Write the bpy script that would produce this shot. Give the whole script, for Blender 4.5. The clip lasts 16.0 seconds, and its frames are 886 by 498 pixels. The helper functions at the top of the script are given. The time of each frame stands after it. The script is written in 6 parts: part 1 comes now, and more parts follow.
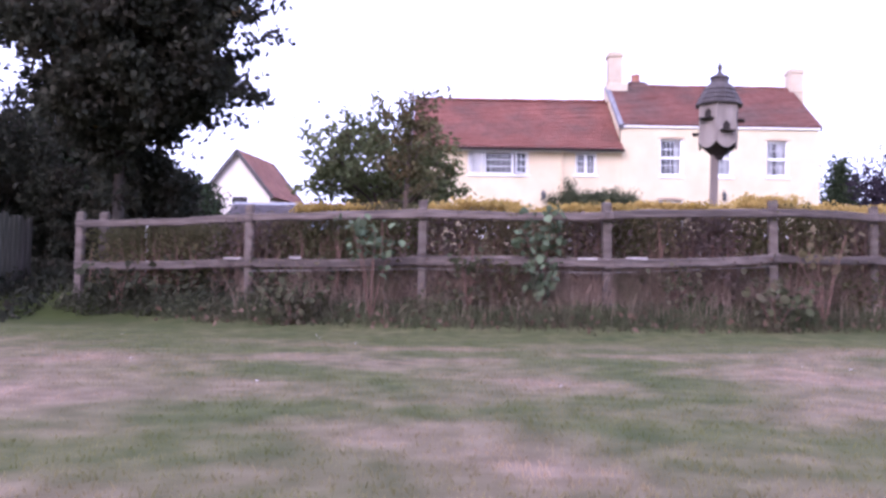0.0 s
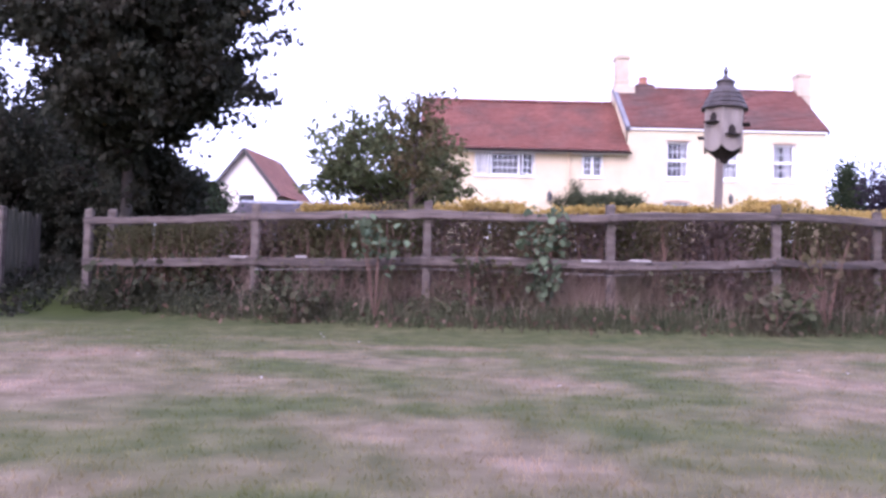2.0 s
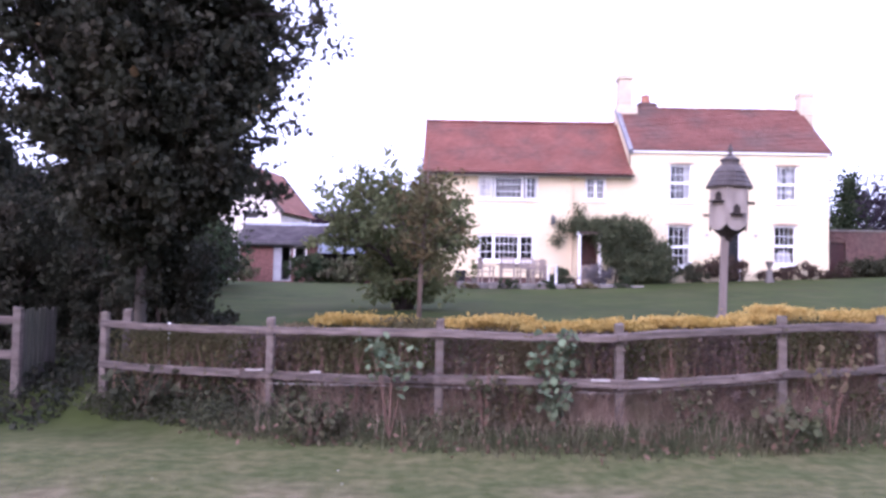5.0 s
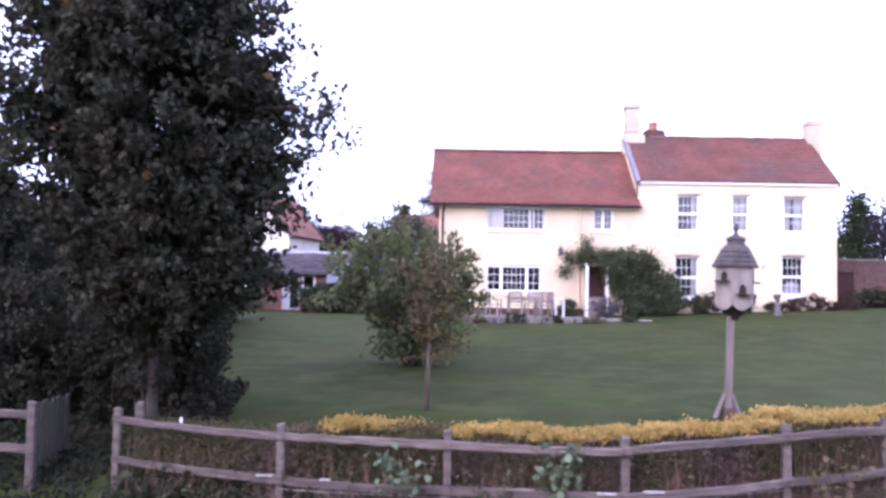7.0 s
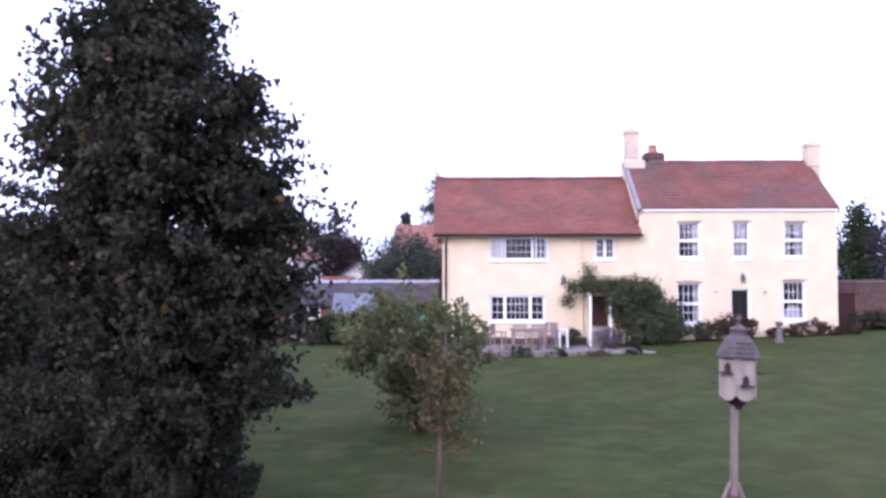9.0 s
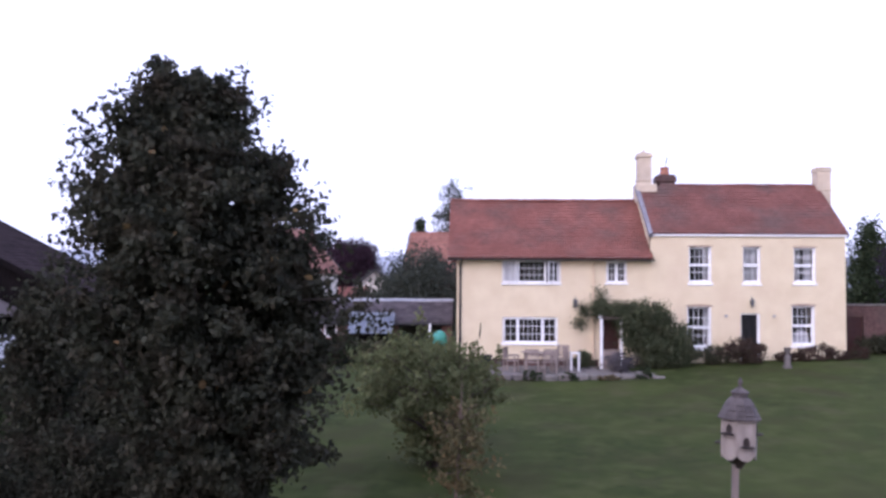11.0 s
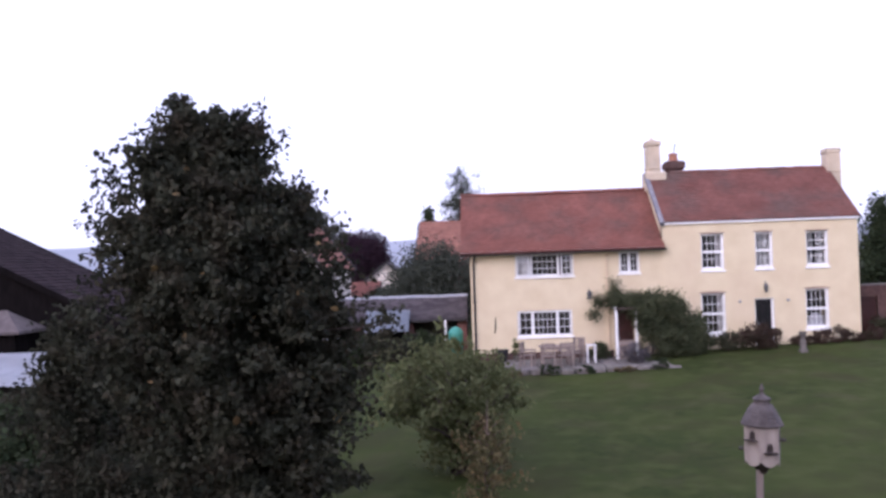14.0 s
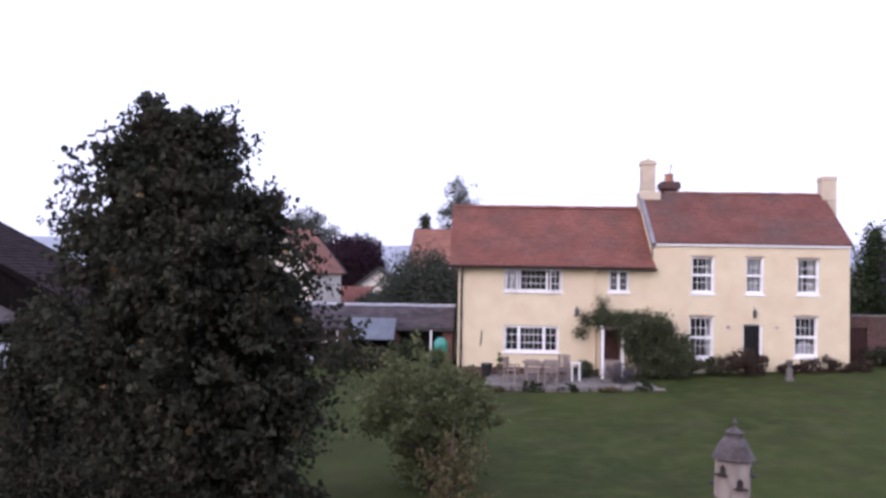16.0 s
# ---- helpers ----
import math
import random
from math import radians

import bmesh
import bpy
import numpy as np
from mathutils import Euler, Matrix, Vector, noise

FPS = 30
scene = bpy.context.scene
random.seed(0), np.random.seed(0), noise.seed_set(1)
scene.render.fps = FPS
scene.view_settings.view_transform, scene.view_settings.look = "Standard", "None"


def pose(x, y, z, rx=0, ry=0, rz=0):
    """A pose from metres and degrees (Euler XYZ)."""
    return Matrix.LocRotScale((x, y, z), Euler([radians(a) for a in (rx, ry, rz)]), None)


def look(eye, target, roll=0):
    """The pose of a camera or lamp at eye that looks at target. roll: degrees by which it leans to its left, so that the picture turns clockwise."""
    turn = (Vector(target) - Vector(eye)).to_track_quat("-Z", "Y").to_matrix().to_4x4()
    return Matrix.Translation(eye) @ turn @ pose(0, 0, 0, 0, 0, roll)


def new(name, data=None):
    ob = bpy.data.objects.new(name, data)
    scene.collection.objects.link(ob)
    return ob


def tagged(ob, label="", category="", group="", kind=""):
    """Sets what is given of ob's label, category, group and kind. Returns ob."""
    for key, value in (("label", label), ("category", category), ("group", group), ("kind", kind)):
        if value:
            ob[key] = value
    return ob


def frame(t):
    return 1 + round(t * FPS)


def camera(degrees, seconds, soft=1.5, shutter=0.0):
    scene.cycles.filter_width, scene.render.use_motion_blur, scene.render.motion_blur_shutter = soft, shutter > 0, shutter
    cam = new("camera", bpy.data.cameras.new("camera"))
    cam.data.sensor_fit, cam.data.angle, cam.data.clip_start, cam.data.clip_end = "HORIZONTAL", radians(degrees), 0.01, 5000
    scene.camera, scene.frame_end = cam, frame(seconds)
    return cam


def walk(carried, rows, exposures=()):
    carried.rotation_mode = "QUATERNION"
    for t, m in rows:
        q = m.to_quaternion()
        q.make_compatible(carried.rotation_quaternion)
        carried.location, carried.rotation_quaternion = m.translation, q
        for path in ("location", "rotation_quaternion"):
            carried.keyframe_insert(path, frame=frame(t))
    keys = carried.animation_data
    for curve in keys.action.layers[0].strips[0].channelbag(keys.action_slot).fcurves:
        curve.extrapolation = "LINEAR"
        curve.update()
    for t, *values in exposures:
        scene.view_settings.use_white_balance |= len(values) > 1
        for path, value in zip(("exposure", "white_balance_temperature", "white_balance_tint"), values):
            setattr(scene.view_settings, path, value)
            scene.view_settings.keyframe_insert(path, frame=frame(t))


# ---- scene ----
FOV = 54.4
cam = camera(FOV, 16.0, soft=3.0)
# seconds, eye x y z, yaw, pitch, roll
PATH = [
    (0.0, -0.005, -0.005, 0.352, 0.02, 3.20, -0.87),
    (0.5, 0.013, -0.003, 0.368, -0.18, 2.77, -0.63),
    (1.0, 0.050, 0.004, 0.399, 0.05, 3.45, -1.70),
    (1.5, 0.038, -0.024, 0.372, 0.23, 3.62, -1.23),
    (2.0, 0.010, -0.070, 0.353, 0.38, 3.20, -1.50),
    (2.5, -0.024, -0.127, 0.429, 0.47, 3.04, -1.41),
    (3.0, -0.056, -0.178, 0.511, 0.35, 2.69, -1.19),
    (3.5, -0.095, -0.227, 0.758, 0.43, 2.67, -0.99),
    (4.0, -0.125, -0.253, 1.067, 0.44, 2.27, -0.95),
    (6.5, -0.099, -0.432, 2.494, 0.75, 3.48, -1.32),
    (7.0, -0.132, -0.479, 2.790, 1.06, 2.89, -1.05),
    (7.5, -0.210, -0.456, 3.049, 0.96, 2.48, -0.24),
    (8.0, -0.218, -0.565, 3.409, 1.06, 2.49, -0.79),
    (8.5, -0.253, -0.655, 3.900, 1.06, 2.56, -0.69),
    (9.0, -0.256, -0.840, 4.381, 1.15, 2.40, 0.08),
    (9.5, -0.279, -1.159, 4.992, 1.72, 2.27, -0.38),
    (12.0, -0.363, -1.780, 5.564, 2.57, 1.85, 0.19),
    (12.5, -0.445, -1.862, 5.656, 2.69, 1.54, 0.99),
    (13.0, -0.487, -1.952, 5.767, 2.78, 1.58, 0.82),
    (13.5, -0.490, -1.989, 5.963, 2.83, 1.58, 0.59),
    (14.0, -0.486, -1.866, 6.099, 2.59, 1.00, 1.96),
    (14.5, -0.401, -1.611, 6.143, 2.22, 1.31, 2.29),
    (15.0, -0.280, -1.439, 6.139, 2.08, 1.66, 2.96),
    (15.5, -0.216, -1.479, 6.216, 2.25, 0.90, 0.79),
    (16.0, -0.097, -1.549, 6.234, 2.44, 1.45, -0.90),
]
EXPOSURES = [(0.0, 1.20, 5220, 44), (4.2, 1.39, 5200, 44), (6.5, 1.33, 5160, 41), (9.0, 1.12, 5200, 37), (9.7, 0.88, 5250, 35), (12.5, 0.53, 5380, 34), (16.0, 0.51, 5560, 32)]
walk(cam, [(t, pose(x, y, z, 90 + pitch, roll, yaw)) for t, x, y, z, yaw, pitch, roll in PATH], EXPOSURES)

# ---- light: a bright overcast evening sky ----
world = bpy.data.worlds.new("overcast_sky")
scene.world = world
world.use_nodes = True
wn, wl = world.node_tree.nodes, world.node_tree.links
wn.clear()
sky = wn.new("ShaderNodeTexSky")
sky.sky_type, sky.sun_disc = "NISHITA", False
sky.sun_elevation, sky.sun_rotation = radians(24), radians(215)
sky.air_density, sky.dust_density = 1.0, 6.0
bg_sky = wn.new("ShaderNodeBackground")
bg_sky.inputs["Strength"].default_value = 0.05
wl.new(sky.outputs["Color"], bg_sky.inputs["Color"])
bg_cloud = wn.new("ShaderNodeBackground")
bg_cloud.inputs["Color"].default_value = (0.93, 0.95, 1.0, 1)
bg_cloud.inputs["Strength"].default_value = 0.85
both = wn.new("ShaderNodeAddShader")
wout = wn.new("ShaderNodeOutputWorld")
wl.new(bg_sky.outputs[0], both.inputs[0])
wl.new(bg_cloud.outputs[0], both.inputs[1])
wl.new(both.outputs[0], wout.inputs["Surface"])
sun_data = bpy.data.lights.new("sun", "SUN")
sun_data.energy, sun_data.angle, sun_data.color = 0.5, radians(30), (1.0, 0.95, 0.88)
sun = new("sun", sun_data)
sun.matrix_world = look((-20, -30, 30), (0, 10, 0))


# ---- materials ----
def mat(name, c1, c2=None, rough=0.8, scale=4.0, detail=6.0, bump=0.0, bump_scale=None, metal=0.0, spec=0.3,
        stain=None, stain_amount=0.4, stain_scale=0.6, stretch=(1, 1, 1), island=0.0, objrand=0.0, alpha_t=0.0):
    """Two-tone noise material with stains at a larger scale, random shade per island or object, and relief."""
    m = bpy.data.materials.new(name)
    m.use_nodes = True
    n, l = m.node_tree.nodes, m.node_tree.links
    b = n["Principled BSDF"]
    b.inputs["Roughness"].default_value = rough
    b.inputs["Metallic"].default_value = metal
    b.inputs["Specular IOR Level"].default_value = spec
    geo = n.new("ShaderNodeNewGeometry")
    mp = n.new("ShaderNodeMapping")
    mp.inputs["Scale"].default_value = stretch
    l.new(geo.outputs["Position"], mp.inputs["Vector"])
    nz = n.new("ShaderNodeTexNoise")
    nz.inputs["Scale"].default_value, nz.inputs["Detail"].default_value = scale, detail
    l.new(mp.outputs[0], nz.inputs["Vector"])
    ramp = n.new("ShaderNodeValToRGB")
    ramp.color_ramp.elements[0].position, ramp.color_ramp.elements[1].position = 0.32, 0.68
    ramp.color_ramp.elements[0].color = (*c1, 1)
    ramp.color_ramp.elements[1].color = (*(c2 or c1), 1)
    l.new(nz.outputs["Fac"], ramp.inputs["Fac"])
    col = ramp.outputs["Color"]
    if stain:
        nz2 = n.new("ShaderNodeTexNoise")
        nz2.inputs["Scale"].default_value, nz2.inputs["Detail"].default_value = stain_scale, 5
        l.new(mp.outputs[0], nz2.inputs["Vector"])
        r2 = n.new("ShaderNodeMapRange")
        r2.inputs["From Min"].default_value, r2.inputs["From Max"].default_value = 0.45, 0.7
        r2.inputs["To Max"].default_value = stain_amount
        l.new(nz2.outputs["Fac"], r2.inputs["Value"])
        mix = n.new("ShaderNodeMix")
        mix.data_type = "RGBA"
        l.new(r2.outputs[0], mix.inputs["Factor"])
        l.new(col, mix.inputs["A"])
        mix.inputs["B"].default_value = (*stain, 1)
        col = mix.outputs["Result"]
    for amount, src in ((island, "geo"), (objrand, "obj")):
        if amount:
            hv = n.new("ShaderNodeHueSaturation")
            mr = n.new("ShaderNodeMapRange")
            mr.inputs["To Min"].default_value, mr.inputs["To Max"].default_value = 1 - amount, 1 + amount
            if src == "geo":
                l.new(geo.outputs["Random Per Island"], mr.inputs["Value"])
            else:
                info = n.new("ShaderNodeObjectInfo")
                l.new(info.outputs["Random"], mr.inputs["Value"])
            l.new(mr.outputs[0], hv.inputs["Value"])
            l.new(col, hv.inputs["Color"])
            col = hv.outputs["Color"]
    l.new(col, b.inputs["Base Color"])
    if bump:
        nb = n.new("ShaderNodeTexNoise")
        nb.inputs["Scale"].default_value, nb.inputs["Detail"].default_value = bump_scale or scale * 4, 4
        l.new(mp.outputs[0], nb.inputs["Vector"])
        bp = n.new("ShaderNodeBump")
        bp.inputs["Strength"].default_value, bp.inputs["Distance"].default_value = bump, 0.02
        l.new(nb.outputs["Fac"], bp.inputs["Height"])
        l.new(bp.outputs[0], b.inputs["Normal"])
    if alpha_t:
        b.inputs["Subsurface Weight"].default_value = 0
        tr = n.new("ShaderNodeBsdfTranslucent")
        l.new(col, tr.inputs["Color"])
        ms = n.new("ShaderNodeMixShader")
        ms.inputs[0].default_value = alpha_t
        l.new(b.outputs[0], ms.inputs[1])
        l.new(tr.outputs[0], ms.inputs[2])
        l.new(ms.outputs[0], n["Material Output"].inputs["Surface"])
    return m


WOOD = mat("weathered_wood", (0.085, 0.065, 0.056), (0.172, 0.138, 0.120), 0.9, 5, bump=0.5, stretch=(1, 1, 3), stain=(0.10, 0.09, 0.07), stain_amount=0.6, stain_scale=2, objrand=0.15)
RAILWOOD = mat("weathered_rail", (0.082, 0.062, 0.054), (0.195, 0.156, 0.136), 0.9, 8, bump=0.7, stretch=(0.35, 0.35, 4), stain=(0.075, 0.06, 0.052), stain_amount=0.75, stain_scale=3.5, objrand=0.15)
# gate wood coloured darker than its weathering, for the canopy's deep shade
GATEWOOD = mat("shade_dark_gate_wood", (0.036, 0.030, 0.028), (0.082, 0.068, 0.061), 0.9, 6, bump=0.4, stretch=(2, 2, 0.5), stain=(0.09, 0.10, 0.06), stain_amount=0.6, objrand=0.2)
DOVEWOOD = mat("dovecote_wood", (0.225, 0.19, 0.165), (0.32, 0.275, 0.24), 0.85, 9, bump=0.3, stretch=(1, 1, 0.4), stain=(0.17, 0.145, 0.125), stain_amount=0.5, stain_scale=3)
POSTWOOD = mat("post_wood", (0.15, 0.12, 0.105), (0.22, 0.18, 0.16), 0.9, 6, bump=0.2, stretch=(3, 3, 0.3))
LEADROOF = mat("lead_roof", (0.050, 0.041, 0.039), (0.090, 0.076, 0.072), 0.7, 8, bump=0.3, stain=(0.18, 0.15, 0.14), stain_amount=0.55, stain_scale=3)
SPLITWOOD = mat("split_wood", (0.34, 0.30, 0.28), (0.46, 0.42, 0.40), 0.9, 12)
DARKHOLE = mat("dark_timber_and_hole_shade", (0.02, 0.016, 0.014), (0.04, 0.03, 0.025), 0.9, 8)
RENDERWALL = mat("cream_render", (0.62, 0.52, 0.342), (0.68, 0.585, 0.397), 0.92, 1.5, bump=0.15, bump_scale=25, stain=(0.57, 0.45, 0.31), stain_amount=0.45, stain_scale=0.5)
CHIMNEYRENDER = mat("old_chimney_render", (0.51, 0.425, 0.305), (0.59, 0.50, 0.37), 0.92, 3, bump=0.2, stain=(0.36, 0.31, 0.25), stain_amount=0.5, stain_scale=1.2)
LINTEL = mat("shadow_line_arch", (0.30, 0.215, 0.16), (0.40, 0.30, 0.225), 0.9, 9, bump=0.3)
WHITEPAINT = mat("white_paint", (0.74, 0.74, 0.73), (0.84, 0.84, 0.83), 0.5, 6, bump=0.05)
TILES = mat("clay_roof_tile", (0.170, 0.066, 0.048), (0.225, 0.092, 0.068), 0.85, 0.9, bump=0.1, bump_scale=30, stain=(0.118, 0.075, 0.06), stain_amount=0.75, stain_scale=0.7, island=0.12)
TILES2 = mat("old_roof_tile", (0.148, 0.060, 0.045), (0.198, 0.085, 0.065), 0.85, 0.9, bump=0.1, bump_scale=30, stain=(0.112, 0.080, 0.066), stain_amount=0.8, stain_scale=0.55, island=0.12)
SLATE = mat("mossy_slate", (0.040, 0.033, 0.038), (0.076, 0.063, 0.068), 0.95, 3, bump=0.4, stain=(0.125, 0.11, 0.11), stain_amount=0.5, stain_scale=1.2, island=0.15)
BRICKDARK = mat("old_dark_brick", (0.072, 0.042, 0.036), (0.125, 0.072, 0.060), 0.9, 7, bump=0.5, stain=(0.08, 0.06, 0.05), stain_amount=0.5, stain_scale=1.0)
BRICK = mat("red_brick", (0.115, 0.054, 0.046), (0.18, 0.088, 0.075), 0.9, 9, bump=0.5, stain=(0.14, 0.08, 0.06), stain_amount=0.5, stain_scale=1.0)
LEAD = mat("lead_flashing", (0.24, 0.25, 0.28), (0.36, 0.37, 0.40), 0.5, 5, bump=0.1)
FLASHING = mat("dull_flashing", (0.15, 0.145, 0.16), (0.24, 0.235, 0.25), 0.7, 5, bump=0.2)
GUTTER = mat("dark_gutter", (0.025, 0.022, 0.022), (0.05, 0.045, 0.045), 0.4, 8)
CREAMPIPE = mat("cream_pipe", (0.62, 0.49, 0.33), (0.68, 0.55, 0.38), 0.6, 8)
DOORRED = mat("brown_door", (0.034, 0.013, 0.011), (0.058, 0.021, 0.016), 0.5, 8)
DARKOPENING = mat("dark_opening", (0.007, 0.007, 0.007), (0.014, 0.013, 0.013), 0.35, 8)
CURTAIN = mat("pale_curtain", (0.62, 0.60, 0.60), (0.75, 0.73, 0.72), 0.95, 7, stretch=(6, 6, 0.3))
NET = mat("net_curtain", (0.36, 0.34, 0.36), (0.46, 0.44, 0.46), 0.95, 9, stretch=(5, 5, 0.5))
LANTERN = mat("grey_lantern", (0.07, 0.07, 0.072), (0.13, 0.13, 0.13), 0.4, 10)
INTERIOR = mat("room_plaster", (0.07, 0.06, 0.055), (0.10, 0.09, 0.08), 0.9, 2)
IRON = mat("black_iron", (0.015, 0.015, 0.016), (0.03, 0.03, 0.03), 0.5, 10)
STONE = mat("patio_stone", (0.108, 0.095, 0.087), (0.18, 0.16, 0.147), 0.9, 4, bump=0.4, stain=(0.16, 0.16, 0.12), stain_amount=0.5, objrand=0.2)
TEAK = mat("silvered_teak", (0.19, 0.15, 0.13), (0.31, 0.255, 0.22), 0.85, 8, bump=0.2, objrand=0.12)
TERRA = mat("terracotta", (0.26, 0.11, 0.07), (0.36, 0.17, 0.11), 0.85, 8)
BLUESHEET = mat("blue_grey_sheet", (0.22, 0.25, 0.31), (0.30, 0.34, 0.40), 0.6, 2, stain=(0.25, 0.28, 0.30), stain_amount=0.5, stain_scale=1.5)
LIGHTSHEET = mat("pale_corrugated", (0.48, 0.50, 0.54), (0.64, 0.66, 0.70), 0.5, 2, stain=(0.35, 0.34, 0.35), stain_amount=0.5, stain_scale=1.0)
GREYDOOR = mat("grey_door", (0.26, 0.26, 0.28), (0.36, 0.36, 0.38), 0.7, 3)
TEAL = mat("teal_plastic", (0.05, 0.24, 0.19), (0.07, 0.30, 0.235), 0.5, 5)
BARN = mat("dark_barn_tile", (0.024, 0.017, 0.019), (0.042, 0.031, 0.032), 0.95, 2, spec=0.05, bump=0.3, island=0.2)
STOREROOF = mat("brown_grey_roof", (0.085, 0.070, 0.070), (0.135, 0.112, 0.110), 0.9, 3, bump=0.3, stain=(0.07, 0.065, 0.055), stain_amount=0.5)
BARNWALL = mat("dark_boarding", (0.005, 0.0045, 0.0045), (0.011, 0.009, 0.009), 0.95, 6, spec=0.03, stretch=(1, 1, 0.3))
COTTAGE = mat("cottage_render", (0.66, 0.60, 0.52), (0.76, 0.70, 0.62), 0.9, 1.5, stain=(0.55, 0.48, 0.40), stain_amount=0.3)
ORANGETILE = mat("orange_roof_tile", (0.20, 0.09, 0.065), (0.28, 0.13, 0.092), 0.85, 0.8, stain=(0.24, 0.12, 0.08), stain_amount=0.4, island=0.14)
BARK = mat("bark", (0.04, 0.028, 0.024), (0.08, 0.06, 0.05), 0.95, 7, bump=0.8, stretch=(1, 1, 0.3), stain=(0.10, 0.07, 0.055), stain_amount=0.5, stain_scale=1.5)
PALEBARK = mat("pale_bark", (0.11, 0.08, 0.062), (0.19, 0.14, 0.11), 0.95, 8, bump=0.6, stretch=(1, 1, 0.4))
TRUNKBARK = mat("trunk_bark", (0.036, 0.027, 0.023), (0.092, 0.068, 0.057), 0.95, 14, bump=0.8, stretch=(1, 1, 0.3), stain=(0.06, 0.06, 0.045), stain_amount=0.5, stain_scale=2.0)
STEM = mat("reddish_stem", (0.13, 0.075, 0.055), (0.20, 0.12, 0.09), 0.9, 10)


def leafmat(name, c1, c2, stain, amount, island=0.35, t=0.25, scale=1.3):
    return mat(name, c1, c2, 0.8, scale, 4, stain=stain, stain_amount=amount, stain_scale=2.4, island=island, alpha_t=t, spec=0.05)


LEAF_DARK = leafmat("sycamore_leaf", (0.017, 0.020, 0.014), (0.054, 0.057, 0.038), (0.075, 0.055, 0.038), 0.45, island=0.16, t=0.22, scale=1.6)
LEAF_MID = leafmat("bush_leaf", (0.092, 0.108, 0.045), (0.158, 0.172, 0.078), (0.165, 0.13, 0.062), 0.35, island=0.25, t=0.35)
LEAF_SOFT = leafmat("young_leaf", (0.08, 0.078, 0.036), (0.13, 0.115, 0.054), (0.20, 0.115, 0.055), 0.55)
LEAF_CLIMB = leafmat("climber_leaf", (0.026, 0.039, 0.020), (0.052, 0.068, 0.034), (0.075, 0.075, 0.04), 0.3)
LEAF_PORCH = leafmat("porch_leaf", (0.052, 0.063, 0.034), (0.095, 0.110, 0.058), (0.11, 0.10, 0.058), 0.35, island=0.22)
LEAF_PURPLE = leafmat("purple_leaf", (0.030, 0.017, 0.026), (0.054, 0.030, 0.042), (0.05, 0.032, 0.036), 0.3)
LEAF_PLUM = leafmat("plum_leaf", (0.024, 0.018, 0.026), (0.055, 0.042, 0.052), (0.06, 0.055, 0.05), 0.3)
# greyed and lightened green, with the distance haze put into the leaf colour
LEAF_FAR = leafmat("hazed_far_leaf", (0.050, 0.058, 0.044), (0.086, 0.096, 0.072), (0.08, 0.08, 0.065), 0.3, island=0.22)
LEAF_YELLOW = leafmat("golden_leaf", (0.38, 0.262, 0.068), (0.54, 0.388, 0.128), (0.29, 0.235, 0.085), 0.5, island=0.2, t=0.45)
LEAF_TURNED = leafmat("turned_leaf", (0.16, 0.10, 0.05), (0.26, 0.18, 0.08), (0.14, 0.13, 0.06), 0.4)
LEAF_HEDGE = leafmat("drying_leaf", (0.16, 0.124, 0.074), (0.235, 0.185, 0.115), (0.155, 0.150, 0.062), 0.65, island=0.13, t=0.6)
LEAF_OLIVE = leafmat("olive_leaf", (0.088, 0.086, 0.040), (0.140, 0.130, 0.062), (0.15, 0.105, 0.06), 0.5, island=0.15, t=0.5)
LEAF_DRYPURPLE = leafmat("dry_purple_leaf", (0.135, 0.098, 0.086), (0.205, 0.150, 0.130), (0.13, 0.11, 0.07), 0.5, island=0.15, t=0.55)
LEAF_LAVENDER = leafmat("lavender_leaf", (0.085, 0.078, 0.085), (0.14, 0.125, 0.135), (0.09, 0.09, 0.07), 0.4)
# weed leaf darkened for the sycamore's shade; dark shrubs by walls share it
LEAF_SHADE = leafmat("shade_dark_leaf", (0.036, 0.039, 0.024), (0.070, 0.072, 0.043), (0.072, 0.066, 0.042), 0.4)
LEAF_BED = leafmat("flower_bed_leaf", (0.050, 0.034, 0.026), (0.085, 0.058, 0.045), (0.05, 0.05, 0.03), 0.5)
LEAF_WEED = leafmat("weed_leaf", (0.066, 0.074, 0.038), (0.118, 0.124, 0.066), (0.155, 0.112, 0.085), 0.6)
LEAF_PALE = leafmat("pale_green_leaf", (0.095, 0.13, 0.075), (0.16, 0.20, 0.12), (0.14, 0.14, 0.085), 0.3)
DRYGRASS = leafmat("dry_grass", (0.31, 0.225, 0.175), (0.45, 0.34, 0.27), (0.15, 0.145, 0.075), 0.75, island=0.13, t=0.55)
FLOWER = leafmat("pale_flower", (0.60, 0.55, 0.58), (0.75, 0.70, 0.72), (0.6, 0.5, 0.55), 0.2)
REDLEAF = leafmat("russet_leaf", (0.13, 0.085, 0.06), (0.19, 0.125, 0.09), (0.12, 0.10, 0.055), 0.4)


def glassmat():
    m = bpy.data.materials.new("window_glass")
    m.use_nodes = True
    b = m.node_tree.nodes["Principled BSDF"]
    b.inputs["Base Color"].default_value = (0.92, 0.95, 0.95, 1)
    b.inputs["Transmission Weight"].default_value = 1.0
    b.inputs["Roughness"].default_value = 0.02
    b.inputs["IOR"].default_value = 1.45
    return m


GLASS = glassmat()


